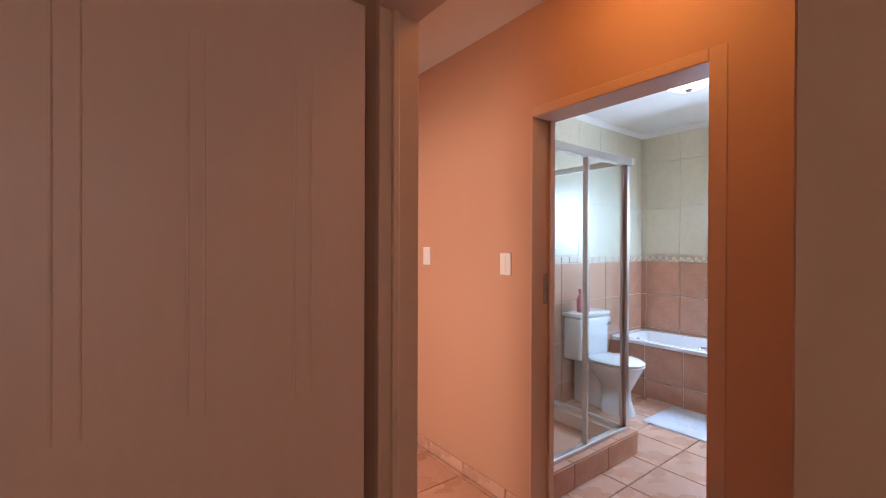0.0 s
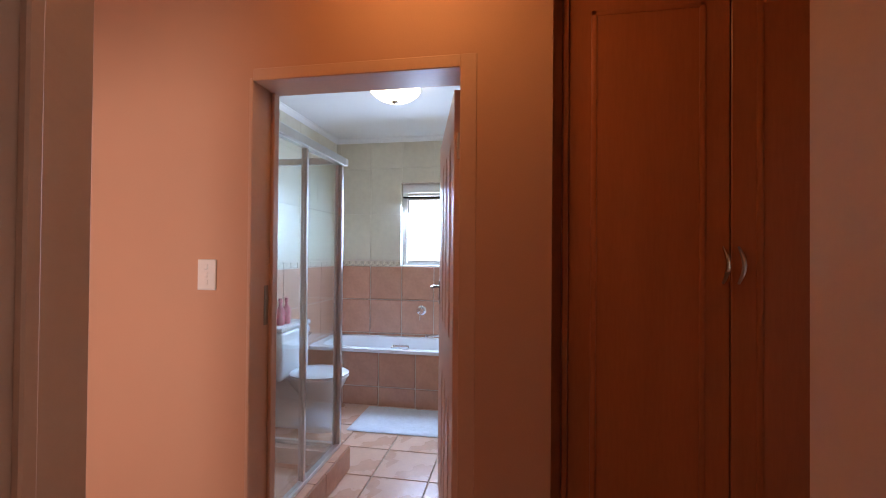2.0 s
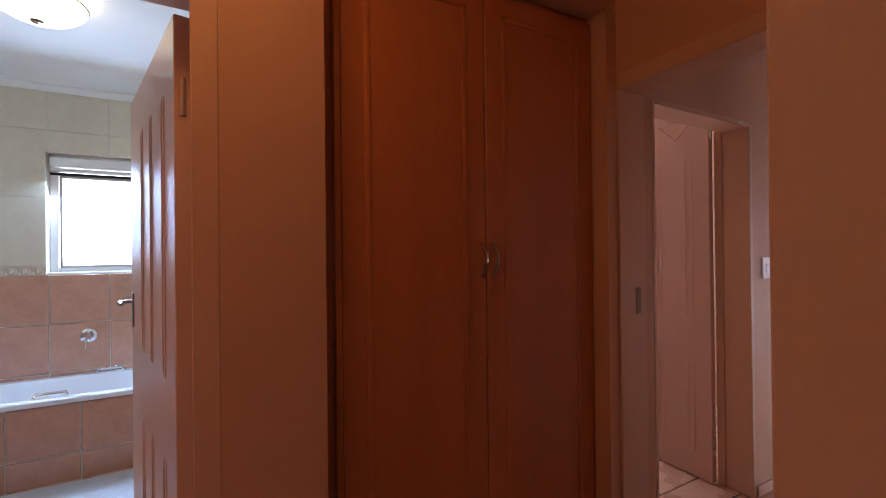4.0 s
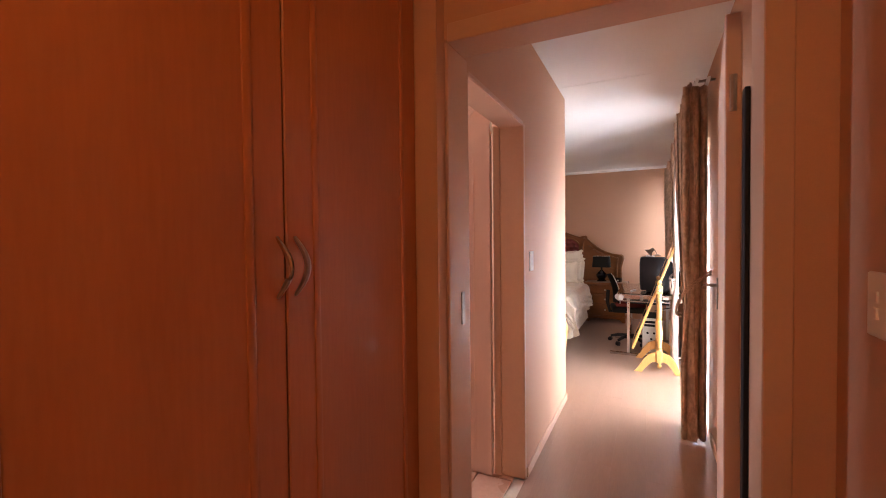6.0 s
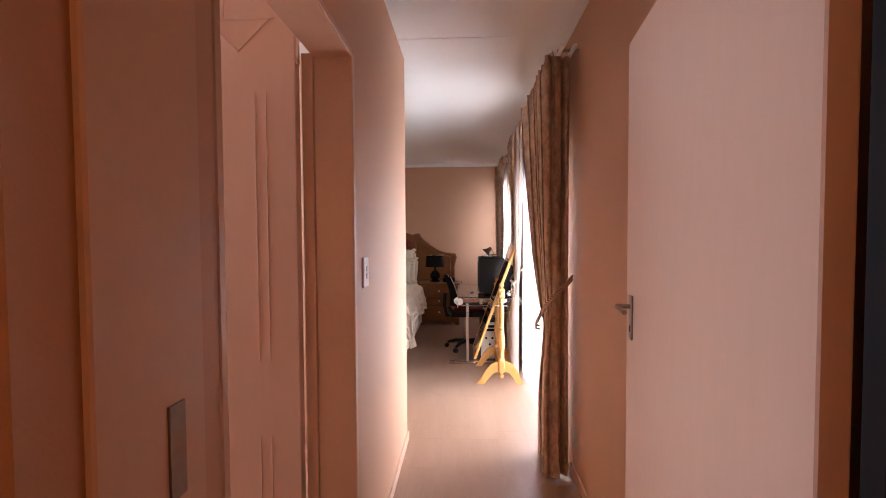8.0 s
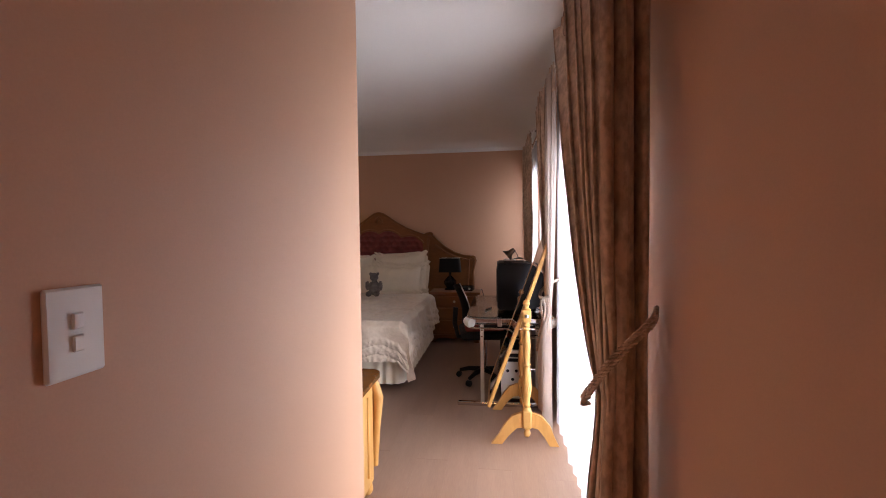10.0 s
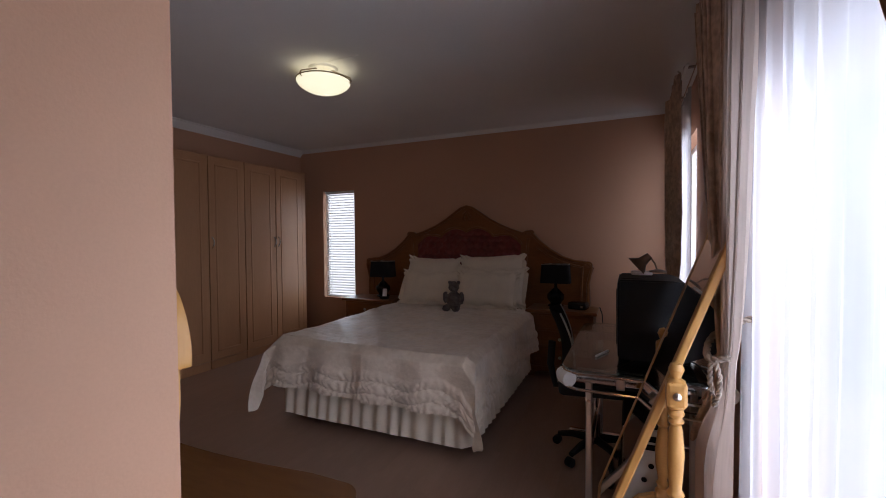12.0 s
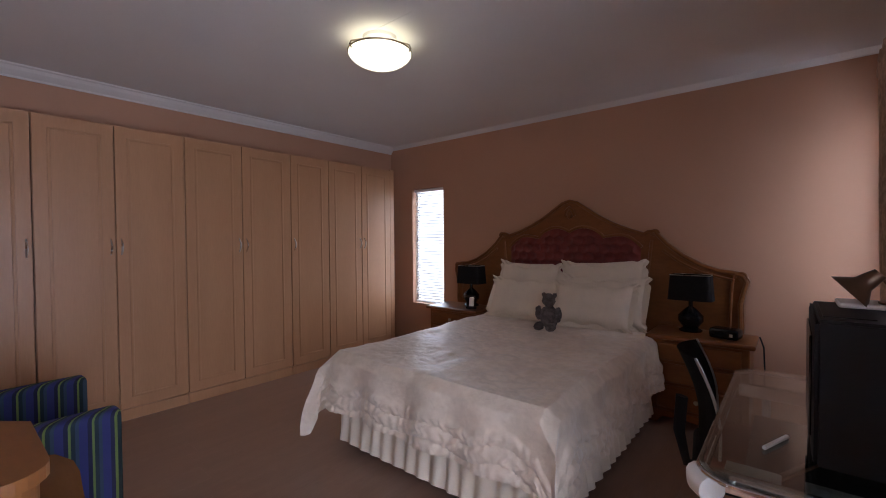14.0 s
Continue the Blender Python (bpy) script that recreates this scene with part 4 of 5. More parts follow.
def quilt(u, v):
    drop = 0.40
    s = (u - 0.5) * 2 * (BHALF + drop)
    t = v * (1.80 + drop) - drop
    dx, dy = max(0.0, abs(s) - BHALF), max(0.0, -t)
    sg = 1 if s > 0 else -1
    x, y = s if not dx else sg * BHALF, FOOT + max(0, t)
    reach = math.hypot(dx, dy)
    if reach > 0.46:
        dx, dy = dx * 0.46 / reach, dy * 0.46 / reach
    d, lo = max(dx, dy), min(dx, dy)
    rnd = 0.09
    z = TOP - (0 if d == 0 else d - rnd * (1 - math.exp(-d / rnd)) * 0.6)
    flare = 0.05 + 0.12 * d
    if dx:
        x += sg * (flare * min(1, dx / 0.08) + 0.018 * math.sin(t * 16 + sg) * min(1, dx / 0.2)) 
    if dy:
        y -= flare * min(1, dy / 0.08) + 0.018 * math.sin(s * 17) * min(1, dy / 0.2)
    if lo > 0:
        right = s > 0
        ridge = math.exp(-((dx - dy) / 0.09) ** 2)
        x += sg * lo * (0.06 if right else 0.04) + sg * (0.05 if right else 0.02) * ridge * min(1, lo / 0.1)
        y -= lo * (0.20 if right else 0.22) + 0.05 * ridge * min(1, lo / 0.1)
        z -= 0.19 * (1 - math.exp(-lo / 0.12)) if right else lo * 0.75
    flat = 1 if d == 0 else 0.3
    z += flat * (0.022 * noise.noise((s * 2.2, t * 2.2, 0.5)) + 0.010 * noise.noise((s * 6, t * 6, 3)) + 0.005 * noise.noise((s * 19, t * 19, 7)))
    run = s if dy > dx else t
    chan = (d + 0.022 * math.sin(run * 14) + 0.012 * noise.noise((run * 5, 1, 2)) - 0.20) / 0.08
    ruched = min(1, max(0, chan * 3)) * min(1, max(0, (0.12 - lo) / 0.06))
    puff = ruched * (0.015 * abs(math.sin(math.pi * chan)) ** 0.6 + 0.004 * math.sin(run * 120 + 5 * noise.noise((run * 12, d * 30, 4)))) + 0.006 * noise.noise((s * 6, t * 6, 5)) * min(1, d * 8)
    if dx >= dy and dx > 0:
        x += sg * puff
    elif dy > 0:
        y -= puff
    return Vector((x, y, max(z, 0.06)))


qm = grid(300, 300, quilt)
part("quilt", qm, SATIN, bed, "cream satin quilt with puffed border", smooth=True)


def pillow(m, w, h, t, label, flange=0.035, material=None):
    """A plump pillow in local x, z with a wavy flange; y is its depth."""
    def side(sgn):
        def at(u, v):
            a, b = 2 * u - 1, 2 * v - 1
            k = max(0, (1 - abs(a) ** 2.6)) ** 0.55 * max(0, (1 - abs(b) ** 2.6)) ** 0.55
            pinch = 1 - 0.13 * (1 - a * a) * abs(b) ** 3
            wave = 0.012 * math.sin(9 * a) * abs(b) ** 8
            return Vector((a * w / 2 * (1 - 0.04 * (1 - b * b) * abs(a) ** 3), sgn * (t / 2 * k + 0.003) + 0.012 * noise.noise((a * 2, b * 2, sgn)) * k, h / 2 + b * h / 2 * pinch + wave))
        return at
    bm = bmesh.new()
    grid(26, 20, side(1), bm)
    grid(26, 20, side(-1), bm)
    p = thing("pillow", label, "pillow", m, group="pillows on the bed")
    part("case", bm, material or LINEN, p, smooth=True)
    def fl(u, v):
        a = 2 * math.pi * u
        ca, sa = math.cos(a), math.sin(a)
        q = Vector((w / 2 * math.copysign(abs(ca) ** 0.2, ca), 0, h / 2 + h / 2 * math.copysign(abs(sa) ** 0.2, sa)))
        o = Vector((q.x, 0, q.z - h / 2)).normalized()
        q += o * (flange * v * (1 + 1.1 * abs(math.sin(2 * a)) ** 6) + (0.009 * math.sin(a * 14) * v)) - o * 0.03 * (1 - v)
        q.z = h / 2 + (q.z - h / 2) * (1 - 0.13 * max(0, 1 - (q.x / (w / 2)) ** 2))
        q.y = 0.008 * math.sin(a * 15) * v
        return q
    part("flange", grid(120, 3, fl, closed_u=True), material or LINEN, p, "wavy flanged edge", smooth=True)
    return p


for x, w, h, wz in ((-0.43, 0.60, 0.485, 2.0), (0.30, 0.68, 0.52, -2.0)):
    pillow(pose(BX + x, 7.90, 0.65, -15, wz, 0), w, h, 0.15, "cream continental pillow with wavy flange leaning on the headboard")
for x, w, y in ((-0.35, 0.67, 7.69), (0.30, 0.62, 7.66)):
    pillow(pose(BX + x, y, 0.645, -24, 0, 0), w, 0.37, 0.17, "cream pillow leaning against the larger pillow")
pillow(pose(BX + 0.34, 7.80, 0.65, -18, 0, 0), 0.66, 0.40, 0.12, "cream pillow tucked between two others")

bear = bmesh.new()
for c, r, sc in (((0, 0, 0.10), 0.075, (1, 0.85, 1.2)), ((0, -0.01, 0.235), 0.052, (1, 0.95, 1)), ((-0.045, 0, 0.275), 0.018, (1, 0.6, 1)), ((0.045, 0, 0.275), 0.018, (1, 0.6, 1)), ((0, -0.05, 0.225), 0.024, (1, 1, 0.8)),
                 ((-0.085, -0.02, 0.13), 0.03, (0.8, 0.9, 1.9)), ((0.085, -0.02, 0.13), 0.03, (0.8, 0.9, 1.9)), ((-0.05, -0.08, 0.035), 0.035, (0.9, 1.8, 0.9)), ((0.05, -0.08, 0.035), 0.035, (0.9, 1.8, 0.9))):
    r0 = bmesh.ops.create_icosphere(bear, subdivisions=4, radius=r, matrix=Matrix.Translation(c) @ Matrix.Diagonal((*sc, 1)))
    for vtx in r0["verts"]:
        vtx.co += vtx.normal * (0.007 * noise.noise(vtx.co * 60) + 0.006 * noise.noise(vtx.co * 170))
solo("plush_toy", bear, WOOL, "grey brown plush toy sitting against the pillows", "plush toy", pose(-1.03, 7.40, 0.645), smooth=True)

# ---- headboard ----
HC = -1.165
HALF = [(0.0, 1.735), (0.07, 1.715), (0.16, 1.655), (0.27, 1.58), (0.40, 1.51), (0.55, 1.45), (0.66, 1.415), (0.70, 1.435), (0.745, 1.44), (0.775, 1.40), (0.84, 1.33), (0.95, 1.24), (1.08, 1.165), (1.20, 1.125), (1.30, 1.115), (1.36, 1.09), (1.385, 1.04), (1.365, 0.97), (1.345, 0.88), (1.35, 0.70), (1.35, 0.08)]
hb = thing("headboard", "carved oak headboard with dark red tufted velvet panel", "headboard", pose(HC, 8.10, 0))
outl = [(-x, z) for x, z in reversed(HALF)] + HALF[1:]
part("board", extrude_outline(outl, 0.02, 0.065), OAK, hb)
mould = tube([(x * 0.985, 0.015, z - 0.012) for x, z in outl[1:-1]], 0.016, 8)
part("edge_moulding", mould, OAK, hb, "rounded carved edge", smooth=True)


def scroll(cx, cz, r, turns, sgn):
    return [(cx + sgn * r * (1 - k / 30) * math.cos(turns * 2 * math.pi * k / 30), 0.012, cz + r * (1 - k / 30) * math.sin(turns * 2 * math.pi * k / 30)) for k in range(28)]


for sgn in (-1, 1):
    part("carved_scroll", tube(scroll(sgn * 0.735, 1.405, 0.035, 1.4, sgn), [0.012 - 0.0003 * k for k in range(28)], 7), OAK, hb, smooth=True)
    part("carved_scroll", tube(scroll(sgn * 1.335, 1.065, 0.045, 1.4, -sgn), [0.013 - 0.0003 * k for k in range(28)], 7), OAK, hb, smooth=True)
    part("inner_bead", tube([(sgn * x, 0.014, z) for x, z in ((0.66, 0.70), (0.68, 1.0), (0.70, 1.2), (0.715, 1.35))], 0.013, 8), OAK, hb, smooth=True)
    part("inner_bead", tube([(sgn * x, 0.014, z) for x, z in ((0.80, 1.27), (0.93, 1.17), (1.07, 1.10), (1.20, 1.065), (1.28, 1.05), (1.27, 0.95), (1.26, 0.70))], 0.011, 8), OAK, hb, smooth=True)
part("carved_crest", tube([(-0.05, 0.01, 1.58), (-0.03, 0.004, 1.63), (0.0, 0.0, 1.66), (0.03, 0.004, 1.63), (0.05, 0.01, 1.58)], 0.016, 8), OAK, hb, smooth=True)
part("carved_crest", lathe([(0.0, -0.05), (0.02, -0.03), (0.025, 0.0), (0.012, 0.03), (0.0, 0.05)], 14, pose(0, 0.01, 1.60)), OAK, hb, smooth=True)


def panel_top(x):
    a = abs(x)
    if a < 0.30:
        return 1.465 - 2.6 * (a - 0.13) ** 2
    return 1.365 + 0.022 * math.sin((a - 0.30) / 0.33 * math.pi) - 0.085 * max(0, (a - 0.45) / 0.18) ** 2


def tufted(u, v):
    x = (u - 0.5) * 1.26
    top = panel_top(x)
    z = 0.75 + (top - 0.75) * v
    i, j = x / 0.095, z / 0.075
    best = min((i - (round(i - o) + o)) ** 2 + (j - (2 * round((j - q) / 2) + q)) ** 2 for o, q in ((0, 0), (0.5, 1)))
    dep = 0.045 * (1 - math.exp(-2.2 * best)) * min(1, (1 - v) * 12) * min(1, (1 - abs(2 * u - 1)) * 12)
    return Vector((x, 0.012 - dep, z))


part("tufted_panel", grid(110, 60, tufted), VELVETRED, hb, "dark red button-tufted velvet", smooth=True)
part("panel_moulding", tube([((k / 40 - 0.5) * 1.28, 0.008, panel_top((k / 40 - 0.5) * 1.26) + 0.012) for k in range(41)], 0.014, 8), OAK, hb, "lobed carved rim", smooth=True)


# ---- bedside ----
def nightstand(x, label):
    n = thing("nightstand", label, "nightstand", pose(x, 7.88, 0), group="oak nightstands")
    part("body", boxes((-0.30, 0.30, -0.17, 0.21, 0.09, 0.62), bevel=0.008), OAK, n)
    part("top", boxes((-0.335, 0.335, -0.205, 0.215, 0.622, 0.655), bevel=0.012, seg=2), OAK, n)
    part("apron", extrude_outline([(-0.31, 0.10), (-0.31, 0.0), (-0.26, 0.0), (-0.22, 0.05), (-0.1, 0.06), (0, 0.045), (0.1, 0.06), (0.22, 0.05), (0.26, 0.0), (0.31, 0.0), (0.31, 0.10)], -0.185, -0.165), OAK, n)
    for sx in (-0.28, 0.28):
        for y in (-0.16, 0.19):
            part("foot", boxes((sx - 0.03, sx + 0.03, y - 0.02, y + 0.02, 0, 0.088), bevel=0.006), OAK, n)
    for z0, z1 in ((0.12, 0.29), (0.31, 0.45), (0.47, 0.60)):
        d = part("drawer", boxes((-0.26, 0.26, -0.19, -0.168, z0, z1), bevel=0.008), OAK, n)
        part("knob", lathe([(0.008, 0), (0.008, 0.012), (0.016, 0.02), (0.012, 0.028), (0, 0.03)], 14, pose(0, -0.19, (z0 + z1) / 2, 90, 0, 0)), BRASS, d, "brass knob", smooth=True)
    return n


nightstand(-0.055, "carved oak nightstand beside the bed below a black lamp")
nightstand(-2.275, "carved oak nightstand beside the narrow window")


def bedside_lamp(x, y, label):
    l = thing("table_lamp", label, "lamp", pose(x, y, 0.656), group="black bedside lamps")
    part("base", lathe([(0.075, 0), (0.08, 0.01), (0.05, 0.03), (0.085, 0.08), (0.085, 0.12), (0.04, 0.17), (0.015, 0.19), (0.015, 0.24)], 24), DARKGLASS, l, "glossy black ceramic base", smooth=True)
    def shade(u, v):
        a = 2 * math.pi * u
        ca, sa = math.cos(a), math.sin(a)
        k = 1 - 0.10 * v
        return Vector((0.15 * k * math.copysign(abs(ca) ** 0.3, ca), 0.09 * k * math.copysign(abs(sa) ** 0.3, sa), 0.24 + 0.19 * v))
    part("shade", grid(48, 4, shade, closed_u=True), BLACKF, l, "black fabric shade")
    part("rim", tube([shade(k / 48, 1) for k in range(48)], 0.003, 6, closed=True), BRASS, l, "thin metal rim", smooth=True)
    return l


bedside_lamp(-0.137, 7.96, "black bedside lamp with rectangular shade on the nightstand")
bedside_lamp(-2.20, 7.96, "black bedside lamp with rectangular shade beside the window")
ck = thing("clock_radio", "black clock radio standing on the nightstand", "clock radio", pose(0.10, 7.83, 0.656, 0, 0, -12))
part("case", boxes((-0.09, 0.09, -0.06, 0.06, 0.003, 0.075), bevel=0.02, seg=3), DARKGLASS, ck, smooth=True)
part("display", boxes((-0.05, 0.03, -0.0625, -0.0595, 0.02, 0.05)), BLACKP, ck)
part("dial_mark", boxes((0.04, 0.06, -0.063, -0.0595, 0.026, 0.045)), WHITEP, ck)
ph = thing("phone", "pale cordless phone standing beside the lamp", "phone", pose(-2.06, 7.76, 0.656, -10, 0, 10))
part("handset", boxes((-0.025, 0.025, -0.014, 0.014, 0.01, 0.12), bevel=0.01, seg=2), WHITEP, ph)
part("cradle", boxes((-0.045, 0.045, -0.04, 0.04, 0.0, 0.03), bevel=0.008), BLACKP, ph)
solo("power_cord", tube([(0.285, 8.0, 0.66), (0.31, 7.95, 0.60), (0.315, 7.97, 0.45), (0.31, 8.06, 0.2), (0.33, 8.15, 0.02)], 0.005, 6), BLACKP, "black power cord hanging behind the nightstand", "cord", smooth=True)

# ---- cheval mirror ----
cm = thing("cheval_mirror", "pine cheval mirror tilted between two turned posts", "mirror", pose(0.67, 0, 0))
TURN = [(0.0, 0.05), (0.014, 0.055), (0.022, 0.07), (0.022, 0.085), (0.012, 0.10), (0.016, 0.11), (0.028, 0.112), (0.028, 0.24), (0.02, 0.25), (0.026, 0.27), (0.018, 0.285), (0.03, 0.36), (0.031, 0.42), (0.022, 0.50), (0.018, 0.52), (0.027, 0.535), (0.018, 0.55),
        (0.022, 0.60), (0.026, 0.66), (0.020, 0.74), (0.016, 0.76), (0.025, 0.77), (0.018, 0.782), (0.025, 0.795), (0.02, 0.81), (0.027, 0.815), (0.027, 0.90), (0.014, 0.91), (0.017, 0.92), (0.024, 0.937), (0.017, 0.955), (0.0, 0.962)]
for y, side in ((5.09, 1), (5.64, -1)):
    post = part("post", lathe(TURN, 18, pose(0.02, y, 0)), PINE, cm, "turned pine post", smooth=True)
    for z0, z1 in ((0.115, 0.235), (0.82, 0.90)):
        part("post_block", boxes((-0.01, 0.05, y - 0.03, y + 0.03, z0, z1), bevel=0.01, seg=2), PINE, post)
    part("thumb_screw", lathe([(0.01, 0), (0.013, 0.01), (0.006, 0.02), (0.0, 0.022)], 12, pose(0.02, y - side * 0.03, 0.86, 90 * side, 0, 0)), BRASS, post, "dark metal thumb screw", smooth=True)
    foot = [(-0.215, 0.0), (-0.145, 0.0), (-0.10, 0.06), (-0.05, 0.11), (0.02, 0.125), (0.09, 0.11), (0.13, 0.06), (0.165, 0.0), (0.225, 0.0), (0.20, 0.05), (0.17, 0.13), (0.12, 0.19), (0.06, 0.215), (-0.02, 0.215), (-0.08, 0.19), (-0.13, 0.13), (-0.17, 0.06)]
    part("foot", extrude_outline(foot, y - 0.014, y + 0.014), PINE, cm, "curved pine foot")
part("stretcher", boxes((0.005, 0.035, 5.12, 5.61, 0.15, 0.20), bevel=0.005), PINE, cm)
tilt = Matrix.Translation((0.0, 5.365, 0.86)) @ Matrix.Rotation(radians(20), 4, "Y")


def tilted(bm):
    bmesh.ops.transform(bm, matrix=tilt, verts=bm.verts)
    return bm


fr = part("mirror_frame", tilted(boxes((-0.013, 0.013, -0.235, -0.185, -0.68, 0.56), (-0.013, 0.013, 0.185, 0.235, -0.68, 0.56), (-0.012, 0.012, -0.185, 0.185, -0.68, -0.63), (-0.012, 0.012, -0.185, 0.185, 0.51, 0.56), bevel=0.006, seg=2)), PINE, cm, "pine mirror frame")
part("mirror_glass", tilted(boxes((-0.011, -0.006, -0.188, 0.188, -0.632, 0.512))), SILVER, fr, "mirror glass")
part("backing", tilted(boxes((-0.005, 0.006, -0.188, 0.188, -0.632, 0.512))), OAK, fr, "thin wooden backing")

# ---- desk ----
desk = thing("computer_desk", "glass-topped computer desk with chrome tube frame", "desk", pose(0, 0, 0))


def glass_outline(n=10):
    pts, r = [], 0.10
    for cx, cy, a0 in ((0.36, 5.66, 180), (0.84, 5.66, 270), (0.84, 6.62, 0), (0.36, 6.62, 90)):
        for k in range(n + 1):
            a = radians(a0 + 90 * k / n)
            pts.append((cx + r * math.cos(a), cy + r * math.sin(a)))
    return pts


def slab(outline, z0, z1):
    bm = bmesh.new()
    a = [bm.verts.new((x, y, z0)) for x, y in outline]
    b = [bm.verts.new((x, y, z1)) for x, y in outline]
    bm.faces.new(list(reversed(a)))
    bm.faces.new(b)
    for i in range(len(a)):
        j = (i + 1) % len(a)
        bm.faces.new((a[i], a[j], b[j], b[i]))
    return bm


gt = part("glass_top", slab(glass_outline(), 0.745, 0.755), DESKGLASS, desk, "clear glass top with rounded corners")
gt.visible_shadow = False
part("edge_tube", tube([(x, y, 0.737) for x, y in glass_outline()], 0.0065, 8, closed=True), CHROME, desk, "chrome tube round the top", smooth=True)
part("lower_tube", tube([(x, y, 0.665) for x, y in glass_outline()], 0.0075, 8, closed=True), CHROME, desk, "chrome lower tube", smooth=True)
part("end_cap", tube([(0.30, 5.585, 0.70), (0.27, 5.62, 0.70), (0.262, 5.66, 0.70)], 0.036, 14), WHITEP, desk, "pale end cap", smooth=True)
for y in (5.66, 6.55):
    part("support_bar", boxes((0.28, 0.90, y - 0.012, y + 0.012, 0.672, 0.728), bevel=0.004), CHROME, desk)
    part("leg", boxes((0.36, 0.39, y + 0.03, y + 0.06, 0.03, 0.672), bevel=0.004), ALU, desk, "metal leg")
    part("leg", boxes((0.80, 0.83, y + 0.03, y + 0.06, 0.03, 0.672), bevel=0.004), ALU, desk, "metal leg")
    part("foot_bar", boxes((0.17, 0.93, y + 0.025, y + 0.065, 0.0, 0.032), bevel=0.008, seg=2), CHROME, desk, "chrome floor bar")
part("brace", tube([(0.375, 5.70, 0.30), (0.375, 6.60, 0.30)], 0.012, 8), CHROME, desk, smooth=True)
part("brace", tube([(0.36, 5.7, 0.66), (0.6, 6.1, 0.70), (0.82, 6.55, 0.66)], 0.012, 8), CHROME, desk, smooth=True)
part("keyboard_shelf", boxes((0.34, 0.88, 5.82, 6.50, 0.600, 0.615), bevel=0.004), BLACKP, desk, "dark keyboard shelf")
for y in (5.60, 5.72):
    part("tube_bracket", boxes((0.50, 0.535, y - 0.006, y + 0.006, 0.672, 0.726), bevel=0.002), ALU, desk, "pale bracket between the tubes")
part("end_cap", tube([(0.84, 5.562, 0.70), (0.90, 5.58, 0.70), (0.938, 5.64, 0.70)], 0.038, 14), WHITEP, desk, "pale end cap", smooth=True)
for k, (yy, xx) in enumerate(((5.70, 0.36), (5.70, 0.80))):
    for z in (0.62, 0.57):
        part("bolt", lathe([(0.0, 0.0), (0.008, 0.0), (0.007, 0.004), (0.0, 0.005)], 10, pose(xx + 0.015, yy - 0.0095, z, 90)), CHROME, desk, smooth=True)
solo("pen", tube([(0.40, 5.80, 0.762), (0.45, 5.93, 0.762)], 0.006, 8), WHITEP, "white pen lying on the glass desk top", "pen", smooth=True)
for x0, x1 in ((0.31, 0.44), (0.49, 0.62)):
    part("slide_plate", boxes((x0, x1, 5.68, 5.80, 0.690, 0.698), bevel=0.003), WHITEP, desk, "pale plate under the glass")
tower = thing("computer_tower", "black computer tower with a pale front standing under the desk", "computer", pose(0.62, 5.98, 0))
part("case", boxes((-0.10, 0.10, -0.20, 0.22, 0.033, 0.45), bevel=0.008), BLACKP, tower)
fp = part("front_panel", boxes((-0.095, 0.095, -0.212, -0.2, 0.04, 0.445), bevel=0.004), WHITEP, tower, "pale plastic front")
for z in (0.36, 0.40):
    part("drive_slot", boxes((-0.075, 0.075, -0.2135, -0.2125, z - 0.014, z + 0.014)), BLACKP, fp, "dark drive slot")
for x, z in ((-0.04, 0.27), (0.03, 0.27), (0.0, 0.2)):
    part("round_hole", lathe([(0.0, 0), (0.013, 0), (0.012, 0.002), (0.0, 0.002)], 14, pose(x, -0.2122, z, 90)), BLACKP, fp, "dark round hole", smooth=True)
for x in (-0.07, 0.07):
    part("foot", boxes((x - 0.02, x + 0.02, -0.15, 0.16, 0.0, 0.034)), BLACKP, tower)

mon = thing("television_set", "bulky black tube monitor standing on the desk", "monitor", pose(0.0, 0.0, 0.0))
stand = part("base", boxes((0.56, 0.82, 5.80, 6.12, 0.7555, 0.835), bevel=0.02, seg=2), BLACKP, mon)
mb = bmesh.new()
def mon_ring(x, y0, y1, z0, z1):
    return [mb.verts.new((x, y, z)) for y, z in ((y0, z0), (y1, z0), (y1, z1), (y0, z1))]
rs = [mon_ring(0.50, 5.72, 6.10, 0.795, 1.150), mon_ring(0.505, 5.70, 6.12, 0.785, 1.160), mon_ring(0.74, 5.70, 6.12, 0.785, 1.160), mon_ring(0.78, 5.71, 6.11, 0.79, 1.15), mon_ring(0.86, 5.76, 6.06, 0.81, 1.08), mon_ring(0.92, 5.79, 6.03, 0.83, 1.01)]
for a, b in zip(rs, rs[1:]):
    for i in range(4):
        j = (i + 1) % 4
        mb.faces.new((a[i], a[j], b[j], b[i]))
mb.faces.new(rs[0])
mb.faces.new(list(reversed(rs[-1])))
bmesh.ops.bevel(mb, geom=list(mb.edges), offset=0.008, segments=2, affect="EDGES")
part("case", mb, BLACKP, mon, smooth=True)
part("screen", boxes((0.494, 0.501, 5.76, 6.06, 0.84, 1.11), bevel=0.003), DARKGLASS, mon, "dark glass screen")
part("top_vent", boxes((0.52, 0.62, 5.76, 6.06, 1.1585, 1.163), bevel=0.001), BLACKP, mon)
solo("modem_box", boxes((0.56, 0.66, 5.95, 6.08, 1.1635, 1.178), bevel=0.004), WHITEP, "flat pale box lying on the monitor", "box")
dl = thing("desk_lamp", "small brown metal desk lamp perched on the monitor", "lamp", pose(0.61, 5.98, 1.179))
LAMPM = mat("brown_lamp_metal", (0.16, 0.10, 0.065), 0.35, metal=0.7, var=0.05, bump=0.0)
